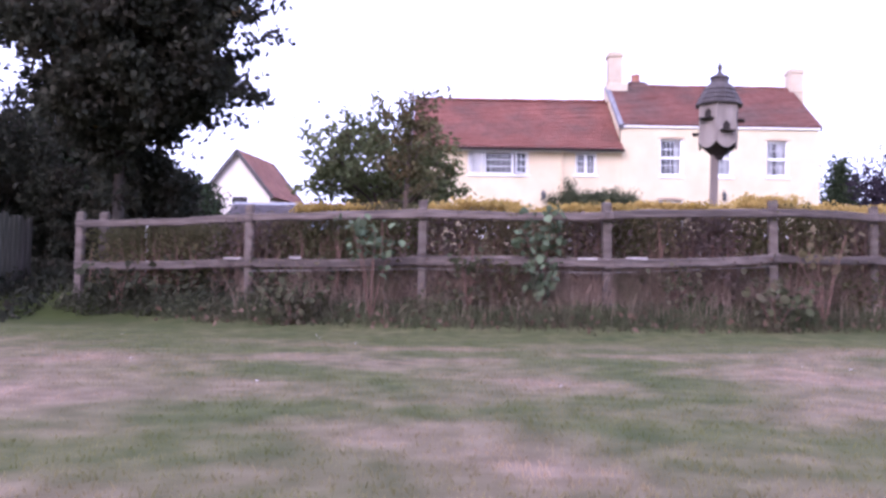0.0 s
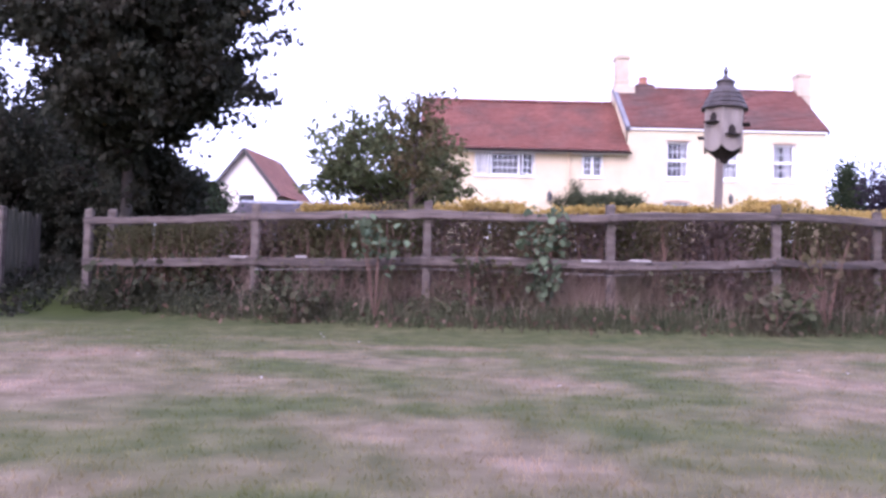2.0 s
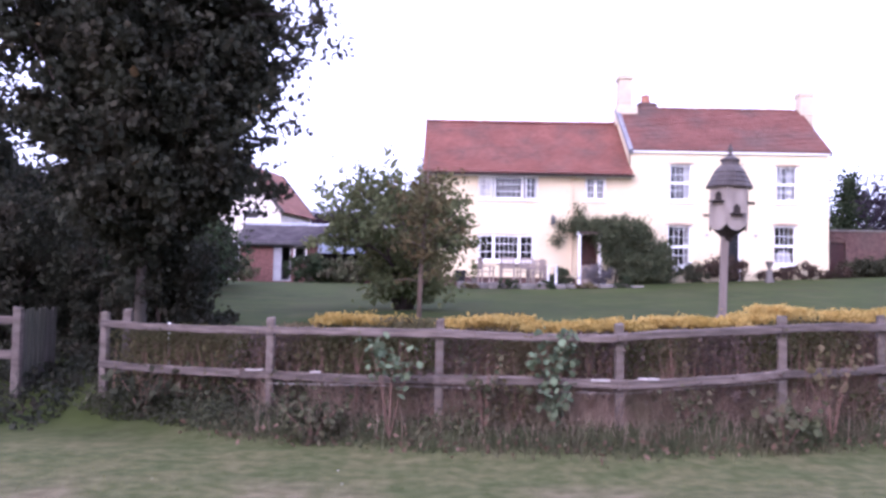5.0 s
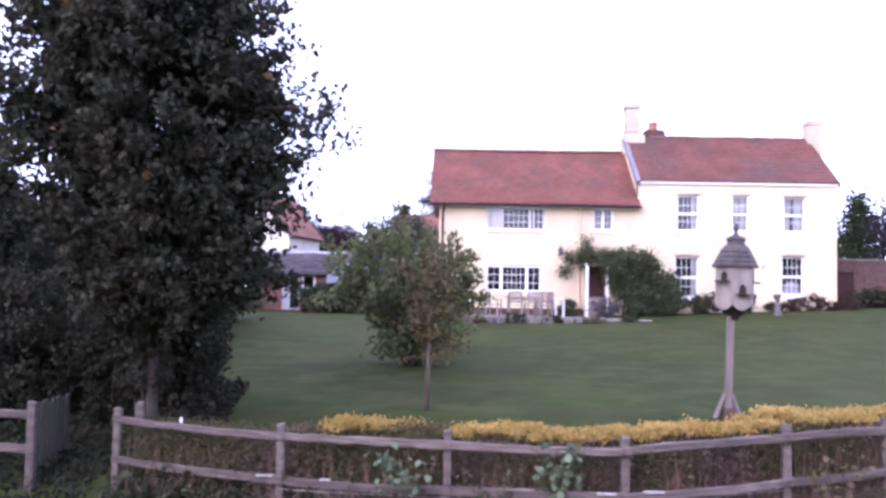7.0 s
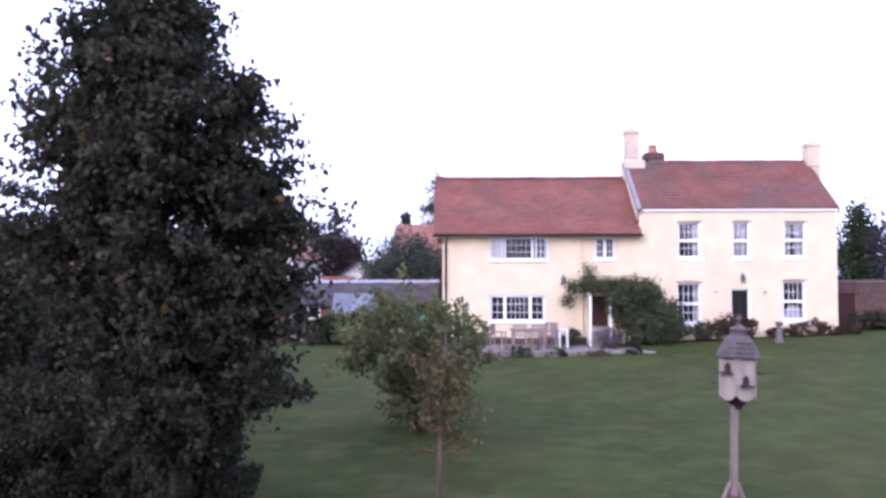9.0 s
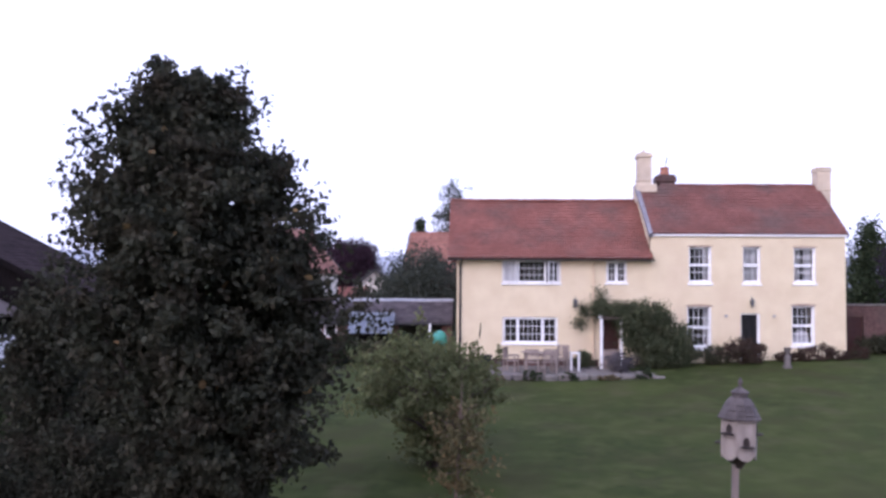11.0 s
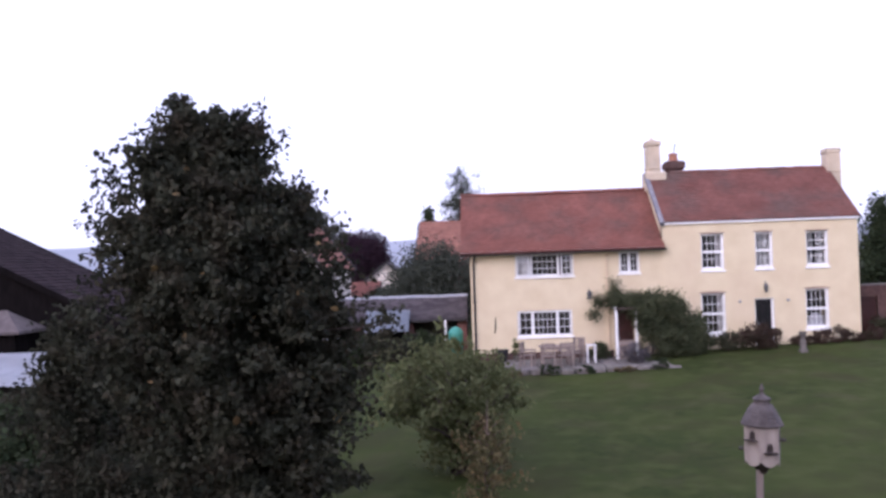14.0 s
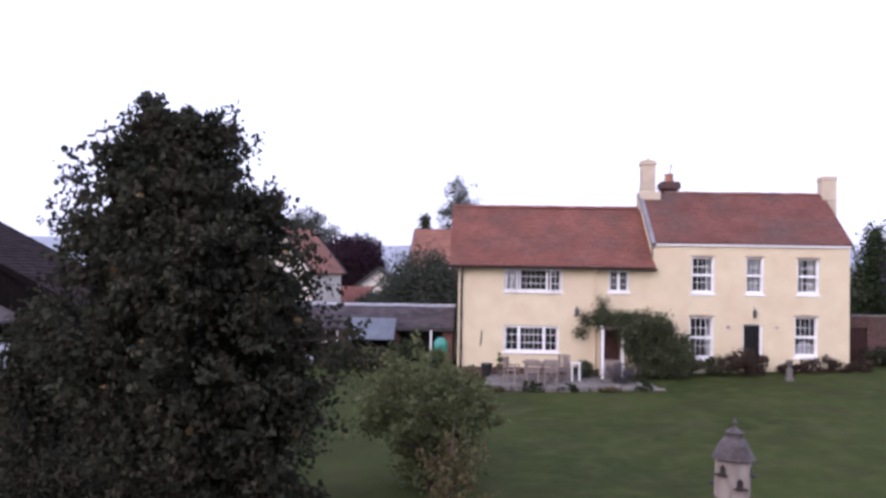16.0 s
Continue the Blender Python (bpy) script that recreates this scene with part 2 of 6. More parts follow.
def groundmat(blades=False):
    """Mown grass: bleached patches on the near lawn, greener in the garden behind the fence."""
    m = bpy.data.materials.new("lawn")
    m.use_nodes = True
    n, l = m.node_tree.nodes, m.node_tree.links
    b = n["Principled BSDF"]
    b.inputs["Roughness"].default_value, b.inputs["Specular IOR Level"].default_value = 0.95, 0.1
    geo = n.new("ShaderNodeNewGeometry")

    def noisy(scale, detail, stretch, lo, hi):
        mp = n.new("ShaderNodeMapping")
        mp.inputs["Scale"].default_value = stretch
        l.new(geo.outputs["Position"], mp.inputs["Vector"])
        z = n.new("ShaderNodeTexNoise")
        z.inputs["Scale"].default_value, z.inputs["Detail"].default_value = scale, detail
        l.new(mp.outputs[0], z.inputs["Vector"])
        r = n.new("ShaderNodeMapRange")
        r.inputs["From Min"].default_value, r.inputs["From Max"].default_value = lo, hi
        l.new(z.outputs["Fac"], r.inputs["Value"])
        return r.outputs[0]

    def mix(f, a, c):
        x = n.new("ShaderNodeMix")
        x.data_type = "RGBA"
        l.new(f, x.inputs["Factor"])
        for key, v in (("A", a), ("B", c)):
            if isinstance(v, tuple):
                x.inputs[key].default_value = (*v, 1)
            else:
                l.new(v, x.inputs[key])
        return x.outputs["Result"]

    fine = noisy(6.5, 6, (1, 1, 0.2), 0.36, 0.66)
    mottle = noisy(1.7, 4, (1, 1, 0), 0.36, 0.66)
    green = mix(fine, mix(mottle, (0.048, 0.058, 0.020), (0.071, 0.075, 0.029)), mix(mottle, (0.084, 0.092, 0.038), (0.124, 0.114, 0.056)))
    straw = mix(fine, mix(mottle, (0.118, 0.089, 0.057), (0.163, 0.117, 0.081)), mix(mottle, (0.196, 0.147, 0.103), (0.275, 0.197, 0.147)))
    sep = n.new("ShaderNodeSeparateXYZ")
    l.new(geo.outputs["Position"], sep.inputs[0])
    patch = noisy(0.8, 7, (1, 1, 0), 0.43, 0.64)
    # the strip below the fence is watered by the bank and stays green
    strip = n.new("ShaderNodeMapRange")
    strip.inputs["From Min"].default_value, strip.inputs["From Max"].default_value = 7.3, 5.9
    l.new(sep.outputs["Y"], strip.inputs["Value"])
    mul = n.new("ShaderNodeMath")
    mul.operation = "MULTIPLY"
    l.new(patch, mul.inputs[0])
    l.new(strip.outputs[0], mul.inputs[1])
    front = mix(mul.outputs[0], green, straw)
    g0 = mix(noisy(3.0, 10, (1, 1, 0), 0.35, 0.65), (0.0165, 0.0245, 0.0053), (0.036, 0.048, 0.0107))
    g1 = mix(noisy(1.1, 8, (1, 1, 0), 0.36, 0.66), g0, (0.027, 0.039, 0.0084))
    g2 = mix(noisy(0.19, 5, (1, 1, 0), 0.40, 0.70), g1, (0.042, 0.055, 0.0120))
    g2b = mix(noisy(1.2, 10, (1, 1, 0), 0.47, 0.70), g2, (0.049, 0.058, 0.0165))
    g3 = mix(noisy(0.5, 10, (1.0, 1.0, 0), 0.54, 0.80), g2b, (0.060, 0.056, 0.0245))
    g3 = mix(noisy(0.45, 8, (1, 1, 0), 0.50, 0.72), g3, (0.034, 0.036, 0.012))
    back = n.new("ShaderNodeMapRange")
    back.inputs["From Min"].default_value, back.inputs["From Max"].default_value = 8.3, 9.6
    l.new(sep.outputs["Y"], back.inputs["Value"])
    col = mix(back.outputs[0], front, g3)
    l.new(col, b.inputs["Base Color"])
    nb = n.new("ShaderNodeTexNoise")
    nb.inputs["Scale"].default_value, nb.inputs["Detail"].default_value = 40, 4
    l.new(geo.outputs["Position"], nb.inputs["Vector"])
    bp = n.new("ShaderNodeBump")
    bp.inputs["Strength"].default_value, bp.inputs["Distance"].default_value = 0.15, 0.02
    l.new(nb.outputs["Fac"], bp.inputs["Height"])
    if blades:
        # blade colour is raised to offset the sky light that upright blades miss
        gain = n.new("ShaderNodeMix")
        gain.data_type, gain.blend_type = "RGBA", "MULTIPLY"
        gain.inputs["Factor"].default_value = 1.0
        l.new(col, gain.inputs["A"])
        gain.inputs["B"].default_value = (2.0, 2.0, 1.9, 1)
        col = gain.outputs["Result"]
        l.new(col, b.inputs["Base Color"])
        # thin leaves let half of the light through
        tr = n.new("ShaderNodeBsdfTranslucent")
        l.new(col, tr.inputs["Color"])
        ms = n.new("ShaderNodeMixShader")
        ms.inputs[0].default_value = 0.5
        l.new(b.outputs[0], ms.inputs[1])
        l.new(tr.outputs[0], ms.inputs[2])
        l.new(ms.outputs[0], n["Material Output"].inputs["Surface"])
    else:
        l.new(bp.outputs[0], b.inputs["Normal"])
    return m


LAWN = groundmat()
BLADES = groundmat(True)
# pale blue puts the haze of distance into the hills' colour
HILL = mat("hazed_hill", (0.24, 0.26, 0.30), (0.31, 0.33, 0.37), 1.0, 0.01)


# ---- mesh helpers ----
def thing(name, loc, label, category, group="", kind=""):
    ob = new(name)
    ob.location = loc
    ob.empty_display_size = 0.2
    return tagged(ob, label, category, group, kind)


def finish(name, bm, material, smooth=False):
    me = bpy.data.meshes.new(name)
    bm.to_mesh(me)
    bm.free()
    me.materials.append(material)
    if smooth:
        for p in me.polygons:
            p.use_smooth = True
    return me


def part(name, bm, material, parent, label="", smooth=False):
    """One mesh object from world-space geometry, under a thing or a part."""
    return attach(name, finish(name, bm, material, smooth), parent, label)


def attach(name, me, parent, label=""):
    ob = new(name, me)
    if parent is not None:
        # geometry is in world space: undo only a top-level thing's own place
        ob.parent = parent
        ob.matrix_parent_inverse = Matrix.Translation(-parent.location) if parent.parent is None else Matrix()
    if label:
        tagged(ob, label)
    return ob


def cuboid(bm, lo, hi, m=None, bevel=0.0):
    x0, y0, z0 = lo
    x1, y1, z1 = hi
    c = Vector(((x0 + x1) / 2, (y0 + y1) / 2, (z0 + z1) / 2))
    r = bmesh.ops.create_cube(bm, size=1.0, matrix=Matrix.Translation(c) @ Matrix.Diagonal((abs(x1 - x0), abs(y1 - y0), abs(z1 - z0), 1)))
    vs = r["verts"]
    if bevel:
        es = list({e for v in vs for e in v.link_edges})
        r = bmesh.ops.bevel(bm, geom=es, offset=bevel, segments=1, affect="EDGES", profile=0.5)
        vs = list({v for f in r["faces"] for v in f.verts} | {v for v in vs if v.is_valid})
    if m is not None:
        bmesh.ops.transform(bm, matrix=m, verts=vs)
    return vs


def block(name, lo, hi, material, parent, label="", m=None, bevel=0.0):
    bm = bmesh.new()
    cuboid(bm, lo, hi, m, bevel)
    return part(name, bm, material, parent, label)


def tube(bm, points, radii, sides=8, cap=True):
    """A tapered tube along a line of points."""
    pts = [Vector(p) for p in points]
    rings = []
    for i, p in enumerate(pts):
        d = (pts[min(i + 1, len(pts) - 1)] - pts[max(i - 1, 0)]).normalized()
        q = d.to_track_quat("Z", "Y")
        rings.append([bm.verts.new(p + q @ Vector((math.cos(2 * math.pi * k / sides) * radii[i], math.sin(2 * math.pi * k / sides) * radii[i], 0))) for k in range(sides)])
    for a, b in zip(rings, rings[1:]):
        for k in range(sides):
            bm.faces.new((a[k], a[(k + 1) % sides], b[(k + 1) % sides], b[k]))
    if cap:
        bm.faces.new(list(reversed(rings[0])))
        bm.faces.new(rings[-1])


def lathe(bm, profile, centre, sides=16):
    """A turned shape: profile of (radius, z) round a vertical line."""
    cx, cy, cz = centre
    rings = [[bm.verts.new((cx + r * math.cos(2 * math.pi * k / sides), cy + r * math.sin(2 * math.pi * k / sides), cz + z)) for k in range(sides)] for r, z in profile]
    for a, b in zip(rings, rings[1:]):
        for k in range(sides):
            bm.faces.new((a[k], a[(k + 1) % sides], b[(k + 1) % sides], b[k]))
    bm.faces.new(list(reversed(rings[0])))
    bm.faces.new(rings[-1])


RNG = np.random.default_rng(7)


def leaf_mesh(name, centres, size, material, up=0.4, spread=0.35, aspect=0.62):
    """Many small folded leaves, each with its own turn."""
    n = len(centres)
    c = np.asarray(centres, float)
    s = size * RNG.uniform(1 - spread, 1 + spread, n)[:, None]
    a = RNG.normal(size=(n, 3))
    a[:, 2] -= 0.3
    a /= np.linalg.norm(a, axis=1)[:, None]
    nor = RNG.normal(size=(n, 3))
    nor[:, 2] += up * 2
    side = np.cross(a, nor)
    side /= np.linalg.norm(side, axis=1)[:, None] + 1e-9
    nor = np.cross(side, a)
    v = np.empty((n, 6, 3))
    v[:, 0] = c - a * s * 0.5
    v[:, 1] = c + a * s * 0.55 - nor * s * 0.12
    v[:, 2] = c - a * s * 0.12 + side * s * aspect * 0.5 + nor * s * 0.08
    v[:, 3] = c + a * s * 0.25 + side * s * aspect * 0.38 + nor * s * 0.06
    v[:, 4] = c - a * s * 0.12 - side * s * aspect * 0.5 + nor * s * 0.08
    v[:, 5] = c + a * s * 0.25 - side * s * aspect * 0.38 + nor * s * 0.06
    base = np.arange(n)[:, None] * 6
    f = np.concatenate([base + np.array([0, 2, 3, 1]), base + np.array([0, 1, 5, 4])], 0)
    me = bpy.data.meshes.new(name)
    me.vertices.add(n * 6)
    me.vertices.foreach_set("co", v.reshape(-1))
    me.loops.add(f.size)
    me.loops.foreach_set("vertex_index", f.reshape(-1).astype(np.int32))
    me.polygons.add(len(f))
    me.polygons.foreach_set("loop_start", np.arange(len(f), dtype=np.int32) * 4)
    me.update(calc_edges=True)
    me.materials.append(material)
    return me


def blade_mesh(name, roots, height, width, material, lean=0.35, spread=0.4):
    """Grass blades or thin stems: tapered strips of two bends."""
    n = len(roots)
    c = np.asarray(roots, float)
    h = height * RNG.uniform(1 - spread, 1 + spread, n)
    ang = RNG.uniform(0, 2 * np.pi, n)
    side = np.stack([np.cos(ang), np.sin(ang), np.zeros(n)], 1) * width * 0.5
    la = RNG.uniform(0, 2 * np.pi, n)
    off = np.stack([np.cos(la), np.sin(la), np.zeros(n)], 1) * (h * lean * RNG.uniform(0.2, 1.4, n))[:, None]
    z = np.array([0, 0, 1.0])
    v = np.empty((n, 5, 3))
    v[:, 0], v[:, 1] = c - side, c + side
    mid = c + off * 0.35 + z * (h * 0.6)[:, None]
    v[:, 2], v[:, 3] = mid + side * 0.7, mid - side * 0.7
    v[:, 4] = c + off + z * h[:, None]
    base = np.arange(n) * 5
    loops = np.concatenate([np.stack([base, base + 1, base + 2, base + 3], 1).reshape(-1), np.stack([base + 3, base + 2, base + 4], 1).reshape(-1)])
    starts = np.concatenate([np.arange(n) * 4, n * 4 + np.arange(n) * 3])
    me = bpy.data.meshes.new(name)
    me.vertices.add(n * 5)
    me.vertices.foreach_set("co", v.reshape(-1))
    me.loops.add(len(loops))
    me.loops.foreach_set("vertex_index", loops.astype(np.int32))
    me.polygons.add(2 * n)
    me.polygons.foreach_set("loop_start", starts.astype(np.int32))
    me.update(calc_edges=True)
    me.materials.append(material)
    return me


def sprays(starts, ends, per, wide, tip, inner, seed, sag=0.15):
    """Leaf places along branches: wide masses near the stem that thin out to feathery tips."""
    rng = np.random.default_rng(seed)
    out = []
    for s, e in zip(np.asarray(starts, float), np.asarray(ends, float)):
        n = int(per * rng.uniform(0.6, 1.3))
        u = inner + (1.04 - inner) * rng.uniform(0, 1, n) ** 0.85
        p = s + (e - s) * u[:, None]
        p[:, 2] += sag * np.sin(np.pi * u)
        spread = wide + (tip - wide) * (u - inner) / (1 - inner)
        out.append(p + rng.normal(0, 1, (n, 3)) * spread[:, None] * np.array([1, 1, 0.8]))
    return np.concatenate(out)


def interp(x, xs, ys):
    return float(np.interp(x, xs, ys))


POSTS = [(-4.32, 10.2), (-2.07, 9.15), (-0.23, 8.74), (1.63, 8.62), (3.47, 9.1), (4.8, 9.65), (6.6, 10.4)]
TOPZ = [1.30, 1.31, 1.34, 1.33, 1.43, 1.45, 1.5]


def fence_y(x):
    return float(np.interp(x, [-7.5] + [p[0] for p in POSTS] + [9.0], [10.7] + [p[1] for p in POSTS] + [11.2]))


GY = [-3000, 7.6, 8.25, 8.9, 12.2, 20.0, 34.0, 60.0, 300.0, 3000.0]
GZ = [-0.2, 0.0, 0.06, 0.32, 0.98, 1.30, 1.95, 2.2, 0.0, 0.0]


def ground_z(x, y):
    """Height of the ground: lawn, bank under the fence, garden rising to the house."""
    tilt = 0.045 * max(min(x - 6, 14), -3) * max(0.0, min(1.0, (y - 14) / 20)) * max(0.0, min(1.0, (120 - y) / 60))
    # the bank follows the line of the fence
    y = y - (fence_y(x) - 8.74) * max(0.0, min(1.0, (24 - y) / 9))
    return interp(y, GY, GZ) + tilt + 0.03 * noise.noise((x * 0.5, y * 0.5, 3.0)) * (1 if abs(y) < 13 else 0)


def crown_points(centre, radii, clumps, per, clump_r, shell=0.55, seed=1, squash=1.0, profile=None):
    """Leaf places gathered in clumps, inside an uneven ellipsoid or a crown of given radius by height."""
    rng = np.random.default_rng(seed)
    cs = []
    while len(cs) < clumps:
        d = rng.normal(size=3)
        d /= np.linalg.norm(d)
        lump = 1 + 0.28 * noise.noise(Vector(d * 1.9) + Vector((seed * 3.1, 0, 0))) + 0.16 * noise.noise(Vector(d * 4.5) + Vector((0, seed * 2.3, 0)))
        r = (shell + (1 - shell) * rng.uniform() ** 0.5) * lump if rng.uniform() < 0.75 else rng.uniform() ** 0.4 * 0.8
        q = d * r
        if profile is not None:
            zz = q[2]
            k = float(np.interp(zz, profile[0], profile[1]))
            q = np.array([q[0] * k, q[1] * k, zz])
        cs.append(np.array(centre) + q * np.array(radii))
    cs = np.array(cs)
    pts = np.repeat(cs, per, 0) + rng.normal(size=(clumps * per, 3)) * clump_r * np.array([1, 1, squash])
    return cs, pts


def tree(name, base, centre, radii, label, leaf, bark, clumps=400, per=60, clump_r=0.3, leaf_size=0.14, trunk_r=0.16, seed=1, limbs=24,
         shell=0.55, profile=None, category="tree", group="", points=None, ends=None, aspect=0.62):
    """Tapered trunk, limbs reaching to the clumps, and a crown of small leaves."""
    rng = random.Random(seed)
    t = thing(name, base, label, category, group)
    cs, pts = crown_points(centre, radii, clumps, per, clump_r, shell, seed, 0.8, profile)
    if ends is not None:
        cs = ends
    b, top = Vector(base), Vector(centre) + Vector((0, 0, radii[2] * 0.55))
    bm = bmesh.new()
    spine = []
    for k in range(9):
        u = k / 8
        p = b.lerp(top, u) + Vector((noise.noise((u * 3, seed, 0)), noise.noise((u * 3, 0, seed)), 0)) * 0.12 * u * radii[0]
        p.x = b.x + (p.x - b.x) * u ** 0.6 if u else b.x
        spine.append(p)
    spine[0] = b - Vector((0, 0, 0.15))
    tube(bm, spine, [trunk_r * (1.35 if k == 0 else 1.0 - 0.1 * k) for k in range(9)], 10)
    part("trunk", bm, bark, t, smooth=True)
    for k in range(limbs):
        bm = bmesh.new()
        c = Vector(cs[rng.randrange(len(cs))])
        s = spine[min(7, max(2, int(rng.uniform(2, 7.5))))]
        if c.z < s.z - 0.3:
            s = spine[2]
        mid = s.lerp(c, 0.5) + Vector((rng.uniform(-.15, .15), rng.uniform(-.15, .15), rng.uniform(0.0, 0.3))) * radii[0] * 0.3
        tube(bm, [s, s.lerp(mid, 0.6), mid, c], [trunk_r * 0.38, trunk_r * 0.3, trunk_r * 0.2, trunk_r * 0.05], 6)
        part("limb", bm, bark, t, smooth=True)
    if points is not None:
        pts = points
    tagged(attach("crown", leaf_mesh("crown", pts, leaf_size, leaf, aspect=aspect), t), kind="stuff")
    return t


def bush(name, x, y, r, h, label, leaf, clumps=60, per=50, size=0.08, seed=1, category="shrub", zbase=None, group="", shell=0.5):
    """A shrub: short stems from the ground and a leafy uneven body."""
    z = ground_z(x, y) if zbase is None else zbase
    t = thing(name, (x, y, z), label, category, group)
    rx, ry = (r, r) if not isinstance(r, tuple) else r
    cs, pts = crown_points((x, y, z + h * 0.5), (rx, ry, h * 0.52), clumps, per, min(rx, ry) * 0.16, shell, seed, 0.8)
    pts = pts[pts[:, 2] > z + 0.02]
    rng = random.Random(seed)
    for k in range(6):
        bm = bmesh.new()
        c = Vector(cs[rng.randrange(len(cs))])
        s = Vector((x + rng.uniform(-.15, .15) * rx, y + rng.uniform(-.15, .15) * ry, z - 0.05))
        c.z = max(c.z, z + 0.3 * h)
        tube(bm, [s, s.lerp(c, 0.5) + Vector((0, 0, 0.1 * h)), c], [0.018 * h + 0.006, 0.012 * h + 0.004, 0.004], 5)
        part("stem", bm, BARK, t)
    tagged(attach("foliage", leaf_mesh("foliage", pts, size, leaf), t), kind="stuff")
    return t


def column_crown(axis, levels, boughs, per, seed, fill=260, tips=()):
    """Leafy boughs inside a crown given as (height, west, east) levels, with gaps between them; shoots stand out of the outline."""
    rng = np.random.default_rng(seed)
    zs, west, east = (np.array([l[i] for l in levels]) for i in range(3))
    widest = (east - west).max()

    def span(z):
        w, e = np.interp(z, zs, west), np.interp(z, zs, east)
        return (w + e) / 2, (e - w) / 2

    starts, ends = [], []
    count = 0
    while count < boughs:
        z = rng.uniform(zs[0], zs[-1])
        mid, half = span(z)
        if rng.uniform() > 0.2 + 0.8 * 2 * half / widest:
            continue
        count += 1
        a = rng.uniform(0, 2 * np.pi)
        d = np.array([math.cos(a), math.sin(a) * 0.92, 0])
        lump = 0.90 + 0.26 * noise.noise((d[0] * 1.7, d[1] * 1.7 + seed, z * 0.9)) + 0.12 * noise.noise((d[0] * 4.0, d[1] * 4.0, z * 2.3 + seed))
        bough = np.array([mid, axis, z]) + d * half * lump * rng.uniform(0.35, 0.9) ** 0.7
        for k in range(6):
            end = bough + rng.normal(0, 0.15, 3) + d * rng.uniform(-0.1, 0.14) + np.array([0, 0, rng.uniform(-0.2, 0.22)])
            starts.append(bough - d * half * 0.32 - np.array([0, 0, rng.uniform(0.1, 0.45)]))
            ends.append(end)
    pts = [sprays(starts, ends, per, 0.11, 0.07, 0.45, seed + 1)]
    for k in range(fill):
        z = rng.uniform(zs[0] + 0.3, zs[-1] - 1.2)
        mid, half = span(z)
        a, r = rng.uniform(0, 2 * np.pi), rng.uniform() ** 0.5 * 0.66
        c = np.array([mid + half * r * math.cos(a), axis + half * 0.9 * r * math.sin(a), z])
        pts.append(c + rng.normal(0, 0.24, (60, 3)))
    for k in range(520):
        # twigs that stand clear of the outline
        z = rng.uniform(zs[0] + 0.5, zs[-1])
        mid, half = span(z)
        g = rng.uniform(0, 2 * np.pi)
        d = np.array([math.cos(g), math.sin(g) * 0.9, 0])
        foot = np.array([mid, axis, z - 0.2]) + d * half * 0.74
        tip = foot + d * (half * 0.28 + rng.uniform(-0.1, 0.22)) + np.array([rng.normal(0, 0.12), 0, rng.uniform(0.05, 0.4)])
        pts.append(sprays([foot], [tip], 17, 0.07, 0.05, 0.2, 900 + k, 0.05))
    for x, z in tips:
        # leading shoots that stand up from the outline
        mid = span(z - 0.9)[0]
        foot = np.array([x + (mid - x) * 0.25, axis, z - 0.75])
        for j in range(3):
            top = np.array([x + rng.normal(0, 0.1), axis + rng.normal(0, 0.3), z - 0.22 * j])
            pts.append(sprays([foot], [top], 28, 0.12, 0.05, 0.1, int(100 + 10 * abs(x) + j), 0.0))
            starts.append(foot)
            ends.append(top)
    return np.array(ends), np.concatenate(pts)


# ---- ground and far distance ----
def build_ground():
    xs = sorted(set([-3000, -1200, -500, -200, -100, -60] + [round(-40 + 0.8 * k, 3) for k in range(101)] + [60, 100, 200, 500, 1200, 3000]))
    ys = sorted(set([-3000, -1000, -400, -150, -60, -25, -10] + [round(-5 + 0.5 * k, 3) for k in range(26)] + [round(8 + 0.25 * k, 3) for k in range(24)]
                    + [14 + k for k in range(30)] + [46, 50, 60, 80, 120, 180, 300, 600, 1200, 3000]))
    bm = bmesh.new()
    grid = [[bm.verts.new((x, y, ground_z(x, y))) for x in xs] for y in ys]
    for a, b in zip(grid, grid[1:]):
        for k in range(len(xs) - 1):
            bm.faces.new((a[k], a[k + 1], b[k + 1], b[k]))
    g = part("ground", bm, LAWN, None, smooth=True)
    tagged(g, "mown grass with bleached straw patches, greener behind the fence", "lawn", kind="structure")
    bm = bmesh.new()
    n = 60
    low, high = [], []
    for k in range(n + 1):
        a = radians(-70 + 140 * k / n)
        r = 1500
        h = 52 + 16 * noise.noise((k * 0.21, 2.0, 0)) + 5 * noise.noise((k * 0.9, 5.0, 0))
        low.append(bm.verts.new((r * math.sin(a), r * math.cos(a), -10)))
        high.append(bm.verts.new(((r + 500) * math.sin(a), (r + 500) * math.cos(a), h * 1.3)))
    for k in range(n):
        bm.faces.new((low[k], low[k + 1], high[k + 1], high[k]))
    tagged(part("backdrop", bm, HILL, None, smooth=True), "wooded hills in the far distance, coloured pale blue for haze", "hill", kind="structure")


build_ground()


